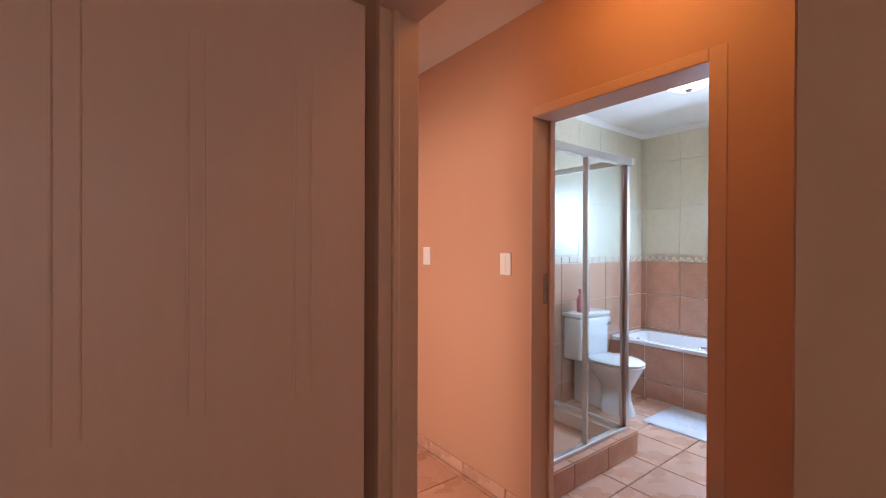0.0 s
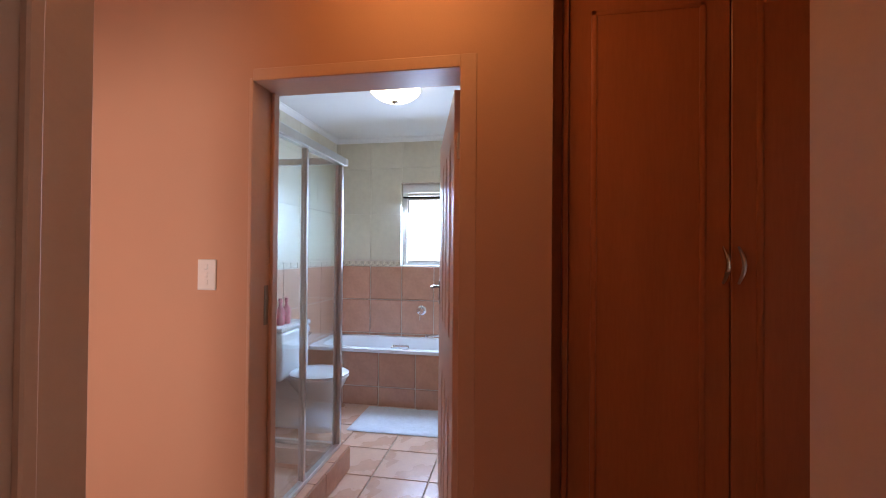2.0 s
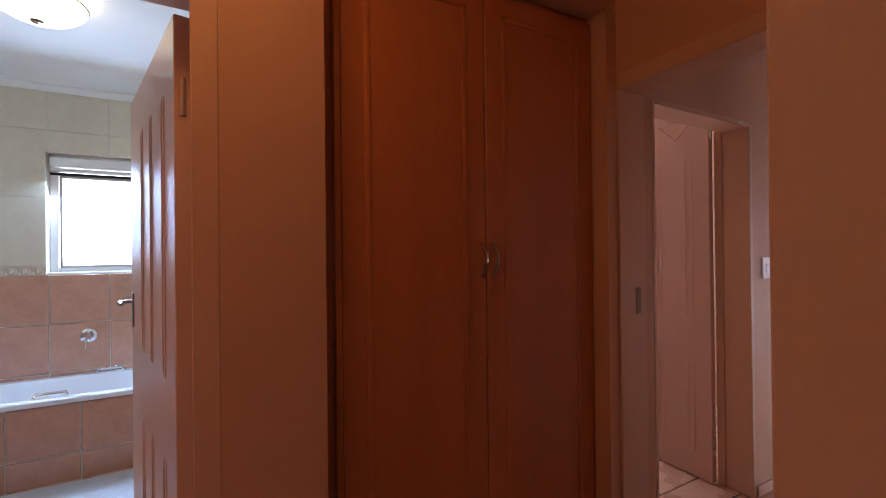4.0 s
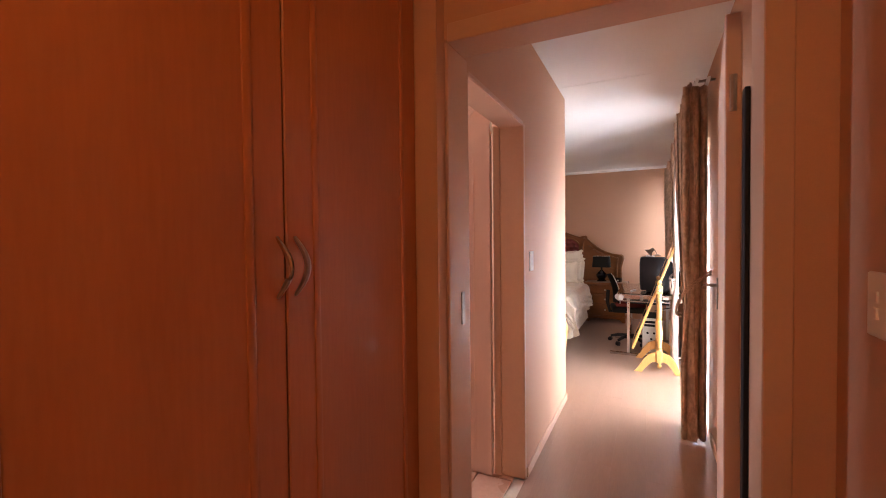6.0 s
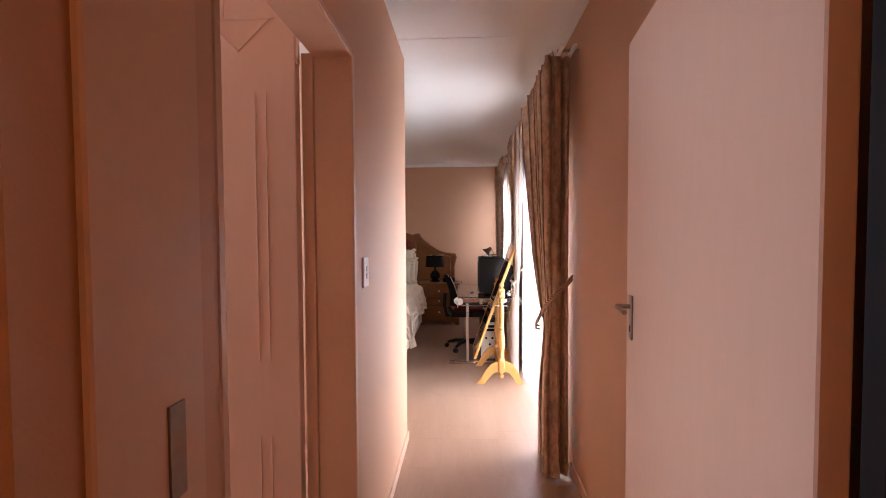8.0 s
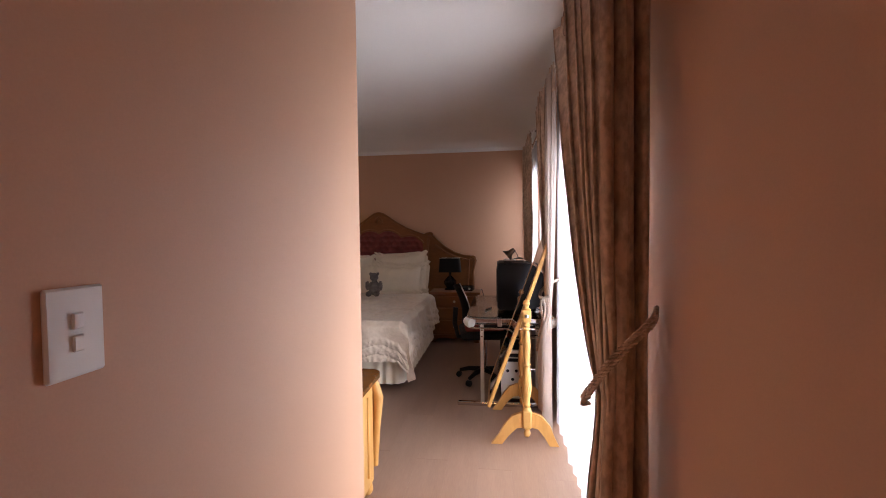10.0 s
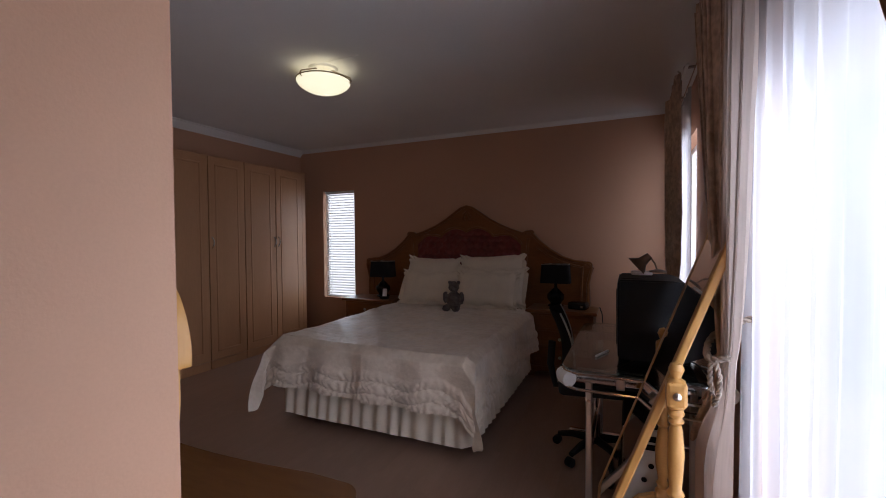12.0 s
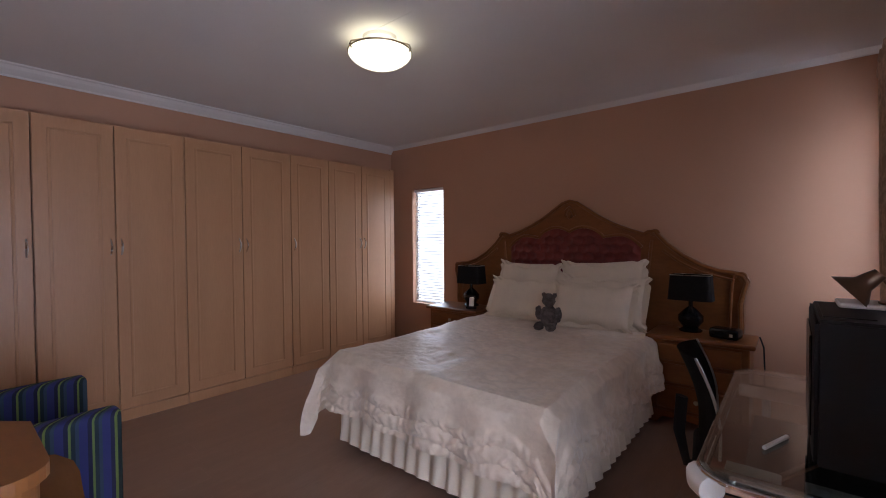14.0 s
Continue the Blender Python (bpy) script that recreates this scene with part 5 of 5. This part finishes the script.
part("shade", lathe([(0.02, 0.10), (0.026, 0.07), (0.03, 0.045), (0.07, 0.0), (0.067, 0.0), (0.026, 0.042), (0.016, 0.1)], 24, pose(-0.025, 0, 0.028, 0, 48, 0) @ Matrix.Diagonal((0.85, 0.85, 0.85, 1))), LAMPM, dl, "flared metal shade", smooth=True)
part("arm", tube([(0.035, 0, 0.08), (0.06, 0.0, 0.045), (0.075, 0, 0.0)], 0.004, 8), LAMPM, dl, smooth=True)
part("base", lathe([(0.04, 0), (0.042, 0.006), (0.015, 0.014), (0.0, 0.015)], 20, pose(0.075, 0, 0)), LAMPM, dl, smooth=True)
for k, (x, y) in enumerate(((0.80, 5.80), (0.86, 5.72))):
    solo("cable", tube([(x, y + 0.1, 0.76), (x + 0.02, y - 0.05, 0.79), (0.90 + 0.02 * k, y - 0.2, 0.76), (0.86, y - 0.22, 0.62), (0.7, y - 0.02, 0.55), (0.66, y + 0.2, 0.5)], 0.004, 6), WHITEP if k else BLACKP, "thin cable looping behind the desk", "cable", smooth=True, group="desk cables")

oc = thing("office_chair", "black swivel office chair with a red cushion at the desk", "chair", pose(0.36, 6.33, 0, 0, 0, 8))


def chair_back(u, v):
    y = (u - 0.5) * 0.42 * (1 - 0.15 * v * v)
    return Vector((-0.20 + 0.07 * (2 * u - 1) ** 2 - 0.08 * v + 0.03 * math.sin(v * math.pi), y, 0.55 + 0.36 * v))


cb = grid(14, 12, chair_back)
bmesh.ops.solidify(cb, geom=list(cb.faces), thickness=0.045)
part("backrest", cb, BLACKF, oc, smooth=True)
for u in (0, 1):
    part("back_trim", tube([chair_back(u, k / 10) for k in range(11)], 0.0055, 8), ALU, oc, "silver edge trim", smooth=True)
part("seat", boxes((-0.22, 0.22, -0.23, 0.23, 0.43, 0.50), bevel=0.03, seg=3), BLACKF, oc, smooth=True)
part("seat_cushion", boxes((-0.18, 0.18, -0.19, 0.19, 0.502, 0.56), bevel=0.025, seg=3), RED, oc, "dark red cushion", smooth=True)
part("back_bar", tube([(-0.1, 0, 0.43), (-0.24, 0, 0.42), (-0.27, 0, 0.55), (-0.26, 0, 0.7)], 0.016, 8, flat=1.6), BLACKP, oc, smooth=True)
part("column", lathe([(0.03, 0.08), (0.03, 0.25), (0.018, 0.25), (0.018, 0.43)], 16), CHROME, oc, smooth=True)
for k in range(5):
    a = radians(72 * k + 15)
    ca, sa = math.cos(a), math.sin(a)
    arm = part("base_arm", tube([(0, 0, 0.10), (0.14 * ca, 0.14 * sa, 0.095), (0.235 * ca, 0.235 * sa, 0.07)], [0.026, 0.022, 0.016], 8), BLACKP, oc, smooth=True)
    part("castor", lathe([(0.0, -0.02), (0.026, -0.02), (0.028, 0.0), (0.026, 0.02), (0.0, 0.02)], 16, pose(0.245 * ca, 0.245 * sa, 0.0285, 90, 0, math.degrees(a))), BLACKP, arm, smooth=True)

# ---- dresser ----
HONEY = mat("honey_pine", (0.27, 0.105, 0.028), 0.35, var=0.1, scale=4, fine=25, bump=0.006, stretch=(2, 2, 0.4))
TOPWOOD = mat("polished_brown_pine", (0.17, 0.065, 0.018), 0.24, var=0.1, scale=4, fine=25, bump=0.006, stretch=(0.4, 2, 2))

dr = thing("dressing_table", "pine dressing table with curved front and a framed mirror", "dressing table", pose(0, 0, 0))


def top_outline(grow):
    pts = [(-0.145 + grow, 4.003), (-0.145 + grow, 4.40)]
    for k in range(9):
        a = radians(90 * k / 8)
        pts.append((-0.205 + (0.06 + grow) * math.cos(a), 4.49 + (0.06 + grow) * math.sin(a)))
    for k in range(13):
        pts.append((-0.33 - 0.93 * k / 12, 4.55 + grow - 0.035 * math.sin(math.pi * k / 12)))
    pts += [(-1.36, 4.55 + grow), (-1.46, 4.52 + grow), (-1.52 - grow, 4.45), (-1.52 - grow, 4.003)]
    return pts


part("body", slab(top_outline(-0.03), 0.06, 0.60), PINE, dr)
part("top_moulding", slab(top_outline(-0.012), 0.601, 0.622), PINE, dr)
part("top", slab(top_outline(0.012), 0.623, 0.648), TOPWOOD, dr, "dark polished top")
for x in (-0.20, -1.26):
    for y in (4.06, 4.46):
        part("foot", lathe([(0.02, 0), (0.03, 0.02), (0.025, 0.062)], 12, pose(x, y, 0)), PINE, dr, smooth=True)
for x in (-0.13, ):
    part("carved_corner", tube([(-0.175, 4.52, 0.60), (-0.158, 4.535, 0.50), (-0.17, 4.54, 0.35), (-0.178, 4.53, 0.12)], [0.024, 0.032, 0.024, 0.018], 10), PINE, dr, smooth=True)
for k in range(2):
    part("side_panel_bead", tube([(-0.173, 4.08 + 0.32 * k, 0.12), (-0.173, 4.08 + 0.32 * k, 0.55)], 0.007, 6), PINE, dr, smooth=True)
for z0, z1 in ((0.09, 0.25), (0.27, 0.42), (0.44, 0.585)):
    for x0, x1 in ((-0.70, -0.20), (-1.26, -0.76)):
        d = part("drawer", boxes((x0, x1, 4.47, 4.53, z0, z1), bevel=0.008), PINE, dr)
        part("pull", tube([((x0 + x1) / 2 - 0.05, 4.53, (z0 + z1) / 2), ((x0 + x1) / 2 - 0.03, 4.555, (z0 + z1) / 2 - 0.01), ((x0 + x1) / 2 + 0.03, 4.555, (z0 + z1) / 2 - 0.01), ((x0 + x1) / 2 + 0.05, 4.53, (z0 + z1) / 2)], 0.005, 8), BRASS, d, "brass pull", smooth=True)
def pedestal(grow):
    pts = [(-0.96 + grow, 4.07), (-0.96 + grow, 4.36)]
    for k in range(7):
        a = radians(90 * k / 6)
        pts.append((-1.05 + (0.09 + grow) * math.cos(a), 4.37 + (0.09 + grow) * math.sin(a)))
    return pts + [(-1.40, 4.46 + grow), (-1.48 - grow, 4.40), (-1.48 - grow, 4.07)]


part("side_chest", slab(pedestal(-0.012), 0.649, 0.765), OAK, dr, "raised side chest of the dressing table")
part("side_chest_top", slab(pedestal(0.008), 0.766, 0.80), OAK, dr)
part("pull", tube([(-1.30, 4.45, 0.71), (-1.28, 4.47, 0.705), (-1.22, 4.47, 0.705), (-1.20, 4.45, 0.71)], 0.005, 8), BRASS, dr, "brass pull", smooth=True)
mh = [(0.0, 1.50), (0.15, 1.47), (0.30, 1.40), (0.40, 1.345), (0.48, 1.32), (0.545, 1.27), (0.575, 1.20), (0.578, 1.14), (0.55, 1.135), (0.545, 1.05), (0.52, 0.92), (0.49, 0.80), (0.475, 0.72), (0.49, 0.65)]
def smooth_line(p, steps=5):
    """Extra points on a flowing line through p."""
    out = []
    for i in range(len(p) - 1):
        a, b, c, d = p[max(i - 1, 0)], p[i], p[i + 1], p[min(i + 2, len(p) - 1)]
        for k in range(steps):
            t = k / steps
            out.append(tuple(0.5 * (2 * b[j] + (c[j] - a[j]) * t + (2 * a[j] - 5 * b[j] + 4 * c[j] - d[j]) * t * t + (3 * b[j] - a[j] - 3 * c[j] + d[j]) * t ** 3) for j in (0, 1)))
    return out + [p[-1]]


mh = smooth_line(mh, 10)
mo = [(-x, z) for x, z in reversed(mh)] + mh[1:]
mi = [(x * 0.84, 0.70 + (z - 0.65) * 0.84) for x, z in mo]
mfb = bmesh.new()
fo, bo = [mfb.verts.new((x, 4.062, z)) for x, z in mo], [mfb.verts.new((x, 4.030, z)) for x, z in mo]
fi, bi = [mfb.verts.new((x, 4.062, z)) for x, z in mi], [mfb.verts.new((x, 4.030, z)) for x, z in mi]
for i in range(len(mo)):
    j = (i + 1) % len(mo)
    for q in ((fo[i], fo[j], fi[j], fi[i]), (bo[j], bo[i], bi[i], bi[j]), (fo[j], fo[i], bo[i], bo[j]), (fi[i], fi[j], bi[j], bi[i])):
        mfb.faces.new(q)
bmesh.ops.transform(mfb, matrix=Matrix.Translation((-0.73, 0, 0)), verts=mfb.verts)
mfr = part("mirror_frame", mfb, PINE, dr, "curved pine mirror frame", smooth=True)
part("backing", extrude_outline([(x * 0.985 - 0.73, z - 0.006) for x, z in mo], 3.985, 4.0295), HONEY, mfr, "dark wooden back board")
gl = extrude_outline([(x - 0.73, z) for x, z in mi], 4.032, 4.045)
part("mirror_glass", gl, SILVER, mfr, "mirror glass")

# ---- armchair ----
ac = thing("armchair", "low armchair in blue and green striped fabric", "armchair", pose(-2.31, 4.43, 0))
part("seat", boxes((-0.295, 0.295, -0.25, 0.36, 0.14, 0.40), bevel=0.04, seg=3), STRIPES, ac, smooth=True)
part("backrest", boxes((-0.40, 0.40, -0.38, -0.24, 0.14, 0.82), bevel=0.05, seg=3), STRIPES, ac, smooth=True)
for sx in (-1, 1):
    part("armrest", boxes((sx * 0.352 - 0.055, sx * 0.352 + 0.055, -0.26, 0.39, 0.12, 0.605), bevel=0.03, seg=3), STRIPES, ac, smooth=True)
    for y in (-0.32, 0.30):
        part("leg", lathe([(0.018, 0), (0.026, 0.13)], 12, pose(sx * 0.34, y, 0)), OAK, ac, smooth=True)
structure("floor", boxes((-4.2, 4.4, -2.1, 8.4, -0.12, -0.012)), GROUT, "screed under the tiles and laminate", "floor")
structure("ground", boxes((-60, 60, -60, 60, -0.5, -0.3)), mat("garden_ground", (0.30, 0.27, 0.20), 0.9), "dry garden ground outside", "ground")


def backdrop(name, strength, b):
    """A plain bright sky beyond a window."""
    m = bpy.data.materials.new(name)
    m.use_nodes = True
    n = m.node_tree.nodes["Principled BSDF"]
    n.inputs["Base Color"].default_value = (0.8, 0.85, 0.9, 1)
    n.inputs["Emission Color"].default_value = (0.90, 0.95, 1.0, 1)
    n.inputs["Emission Strength"].default_value = strength
    return structure(name, boxes(b), m, "bright hazy sky beyond the window", "sky")


backdrop("backdrop_garden", 1.3, (3.4, 3.5, 2.8, 10.5, -0.3, 5))
backdrop("backdrop_back", 4.0, (-8, 1, 11.0, 11.1, -0.3, 5))
backdrop("backdrop_bathroom", 4.0, (-5.1, -5.0, -4, 1.4, -0.3, 5))


# ---- tiles and planks ----
def piece(name, mesh, parent, m):
    o = new(name, mesh)
    o.parent = parent
    o.matrix_basis = m
    return o


def tile_mesh(name, w, h, t, material, bevel=0.003):
    return finish(name, boxes((0, w, 0, h, 0, t), bevel=bevel), material)


fl = bpy.data.objects["floor"]
P = 0.358
cells = {}


def floor_tiles(x0, x1, y0, y1, ox, oy):
    i = math.floor((x0 - ox) / P)
    while ox + i * P < x1 - 0.01:
        j = math.floor((y0 - oy) / P)
        while oy + j * P < y1 - 0.01:
            a, b = max(x0, ox + i * P + 0.003), min(x1, ox + (i + 1) * P - 0.003)
            c, d = max(y0, oy + j * P + 0.003), min(y1, oy + (j + 1) * P - 0.003)
            if b - a > 0.01 and d - c > 0.01:
                key = (round(b - a, 3), round(d - c, 3))
                if key not in cells:
                    cells[key] = tile_mesh("floor_tile", key[0], key[1], 0.011, TERRA)
                piece("floor_tile", cells[key], fl, Matrix.Translation((a, c, -0.0115)))
            j += 1
        i += 1


floor_tiles(-2.208, -0.16, -1.73, 0.2, -1.04, -0.325)
floor_tiles(-0.16, 0.0, -0.827, 0.0, -1.04, -0.325)
floor_tiles(0.0, 0.97, -1.9, 1.489, 0.03, -1.35)
floor_tiles(0.0, 0.82, 1.489, 1.56, 0.03, -1.35)
floor_tiles(0.97, 4.2, -1.9, 2.4, 0.03, -1.35)
floor_tiles(-2.6, -0.12, 1.53, 3.88, 0.03, -1.35)


def wall_tiles(wall, ob_axis, fixed, a0, a1, z0, z1, pa, pz, oa, oz, material, name, out, gap=0.003):
    """Tiles on a wall: ob_axis 'x' for a wall of constant x, run along y; out: the way that they face."""
    ms = {}
    i = math.floor((a0 - oa) / pa)
    while oa + i * pa < a1 - 0.01:
        j = math.floor((z0 - oz) / pz)
        while oz + j * pz < z1 - 0.01:
            p, q = max(a0, oa + i * pa + gap), min(a1, oa + (i + 1) * pa - gap)
            r, s = max(z0, oz + j * pz + gap), min(z1, oz + (j + 1) * pz - gap)
            if q - p > 0.01 and s - r > 0.01:
                key = (round(q - p, 3), round(s - r, 3))
                if key not in ms:
                    ms[key] = tile_mesh(name, key[0], key[1], 0.008, material, min(0.002, gap))
                if ob_axis == "x":
                    m = Matrix.Translation((fixed, p, r)) @ Matrix(((0, 0, out, 0), (1, 0, 0, 0), (0, 1, 0, 0), (0, 0, 0, 1)))
                else:
                    m = Matrix.Translation((p, fixed, r)) @ Matrix(((1, 0, 0, 0), (0, 0, out, 0), (0, 1, 0, 0), (0, 0, 0, 1)))
                piece(name, ms[key], wall, m)
            j += 1
        i += 1


ww, ws = bpy.data.objects["wall_bathroom_west"], bpy.data.objects["wall_bathroom_south"]
wall_tiles(ww, "x", -2.81, -1.73, 0.2, 0.51, 1.235, 0.343, 0.352, -0.988, 0.889, WALLTILE, "wall_tile", 1, 0.0045)
wall_tiles(ws, "y", -1.73, -2.80, -0.16, 0.0, 1.235, 0.343, 0.352, -2.46, 0.889, WALLTILE, "wall_tile", 1)
for wl, ax, fx, rng in ((ww, "x", -2.81, ((-1.73, -1.003, 1.30, H), (-1.003, -0.35, 2.116, H), (-0.35, 0.2, 1.30, H))), (ws, "y", -1.73, ((-2.80, -0.16, 1.30, H),))):
    for a0, a1, z0, z1 in rng:
        wall_tiles(wl, ax, fx, a0, a1, z0, z1, 0.343, 0.48, -0.988, 1.79, CREAMTILE, "cream_tile", 1, 0.0008)
BORDER = mat("mosaic_border", (0.62, 0.55, 0.42), 0.3, var=0.3, scale=30, fine=60, bump=0.01, second=(0.40, 0.30, 0.22))
for a0, a1 in ((-1.73, -1.003), (-0.35, 0.2)):
    wall_tiles(ww, "x", -2.81, a0, a1, 1.241, 1.296, 0.07, 0.055, -0.988, 1.241, BORDER, "border_tile", 1)
wall_tiles(ws, "y", -1.73, -2.80, -0.16, 1.241, 1.296, 0.115, 0.055, -2.46, 1.241, BORDER, "border_tile", 1)
ap = bpy.data.objects["tub_surround"]
wall_tiles(ap, "x", -2.208, -1.73, 0.2, 0.0, 0.474, 0.343, 0.308, -1.032, 0.168, WALLTILE, "wall_tile", 1, 0.0045)
kb = bpy.data.objects["shower_kerb"]
wall_tiles(kb, "y", -0.855, -1.105, -0.16, 0.0, 0.142, 0.343, 0.2, -0.75, 0.0, WALLTILE, "wall_tile", 1)
wall_tiles(kb, "x", -1.105, -1.73, -0.855, 0.0, 0.142, 0.343, 0.2, -0.75, 0.0, WALLTILE, "wall_tile", -1)
kt = {}
for k in range(4):
    a, b = -1.104 + 0.236 * k, -1.104 + 0.236 * (k + 1) - 0.004
    me = finish("kerb_tile", boxes((0, b - a, 0, 0.10, 0, 0.008), bevel=0.002), WALLTILE)
    piece("kerb_tile", me, kb, Matrix.Translation((a, -0.953, 0.142)))
skirt_wall = bpy.data.objects["wall_lobby_west"]
wall_tiles(skirt_wall, "x", 0.0, -1.9, -0.83, 0.0, 0.075, P, 0.075, -1.35, 0.0, TERRA, "skirting_tile", 1)
wall_tiles(skirt_wall, "x", 0.0, 0.05, 0.305, 0.0, 0.075, P, 0.075, -1.35, 0.0, TERRA, "skirting_tile", 1)
ls = bpy.data.objects["wall_lobby_south"]
wall_tiles(ls, "y", -1.9, 0.008, 0.97, 0.0, 0.075, P, 0.075, 0.03, 0.0, TERRA, "skirting_tile", 1)

PW, PL = 0.192, 1.21
plank_cells = {}
for x0, x1, y0, y1 in ((-0.055, 0.98, 1.56, 4.0), (-3.46, 0.98, 4.0, 8.2)):
    i = math.floor(x0 / PW)
    while i * PW < x1 - 0.01:
        off = (i * 0.47) % 1.0 * PL
        j = math.floor((y0 - off) / PL)
        while off + j * PL < y1 - 0.01:
            a, b = max(x0, i * PW + 0.0002), min(x1, (i + 1) * PW - 0.0002)
            c, d = max(y0, off + j * PL + 0.0002), min(y1, off + (j + 1) * PL - 0.0002)
            if b - a > 0.005 and d - c > 0.005:
                key = (round(b - a, 3), round(d - c, 3))
                if key not in plank_cells:
                    plank_cells[key] = tile_mesh("floor_plank", key[0], key[1], 0.011, LAMINATE, 0.0004)
                piece("floor_plank", plank_cells[key], fl, Matrix.Translation((a, c, -0.0115)))
            j += 1
        i += 1
for x0, x1, y in ((-0.05, 0.60, 3.69), (-1.48, -1.12, 5.945)):
    solo("ceiling_joint", boxes((x0, x1, y - 0.004, y + 0.004, H - 0.0025, H + 0.002)), CEIL, "thin cover strip on the ceiling joint", "trim", kind="structure")
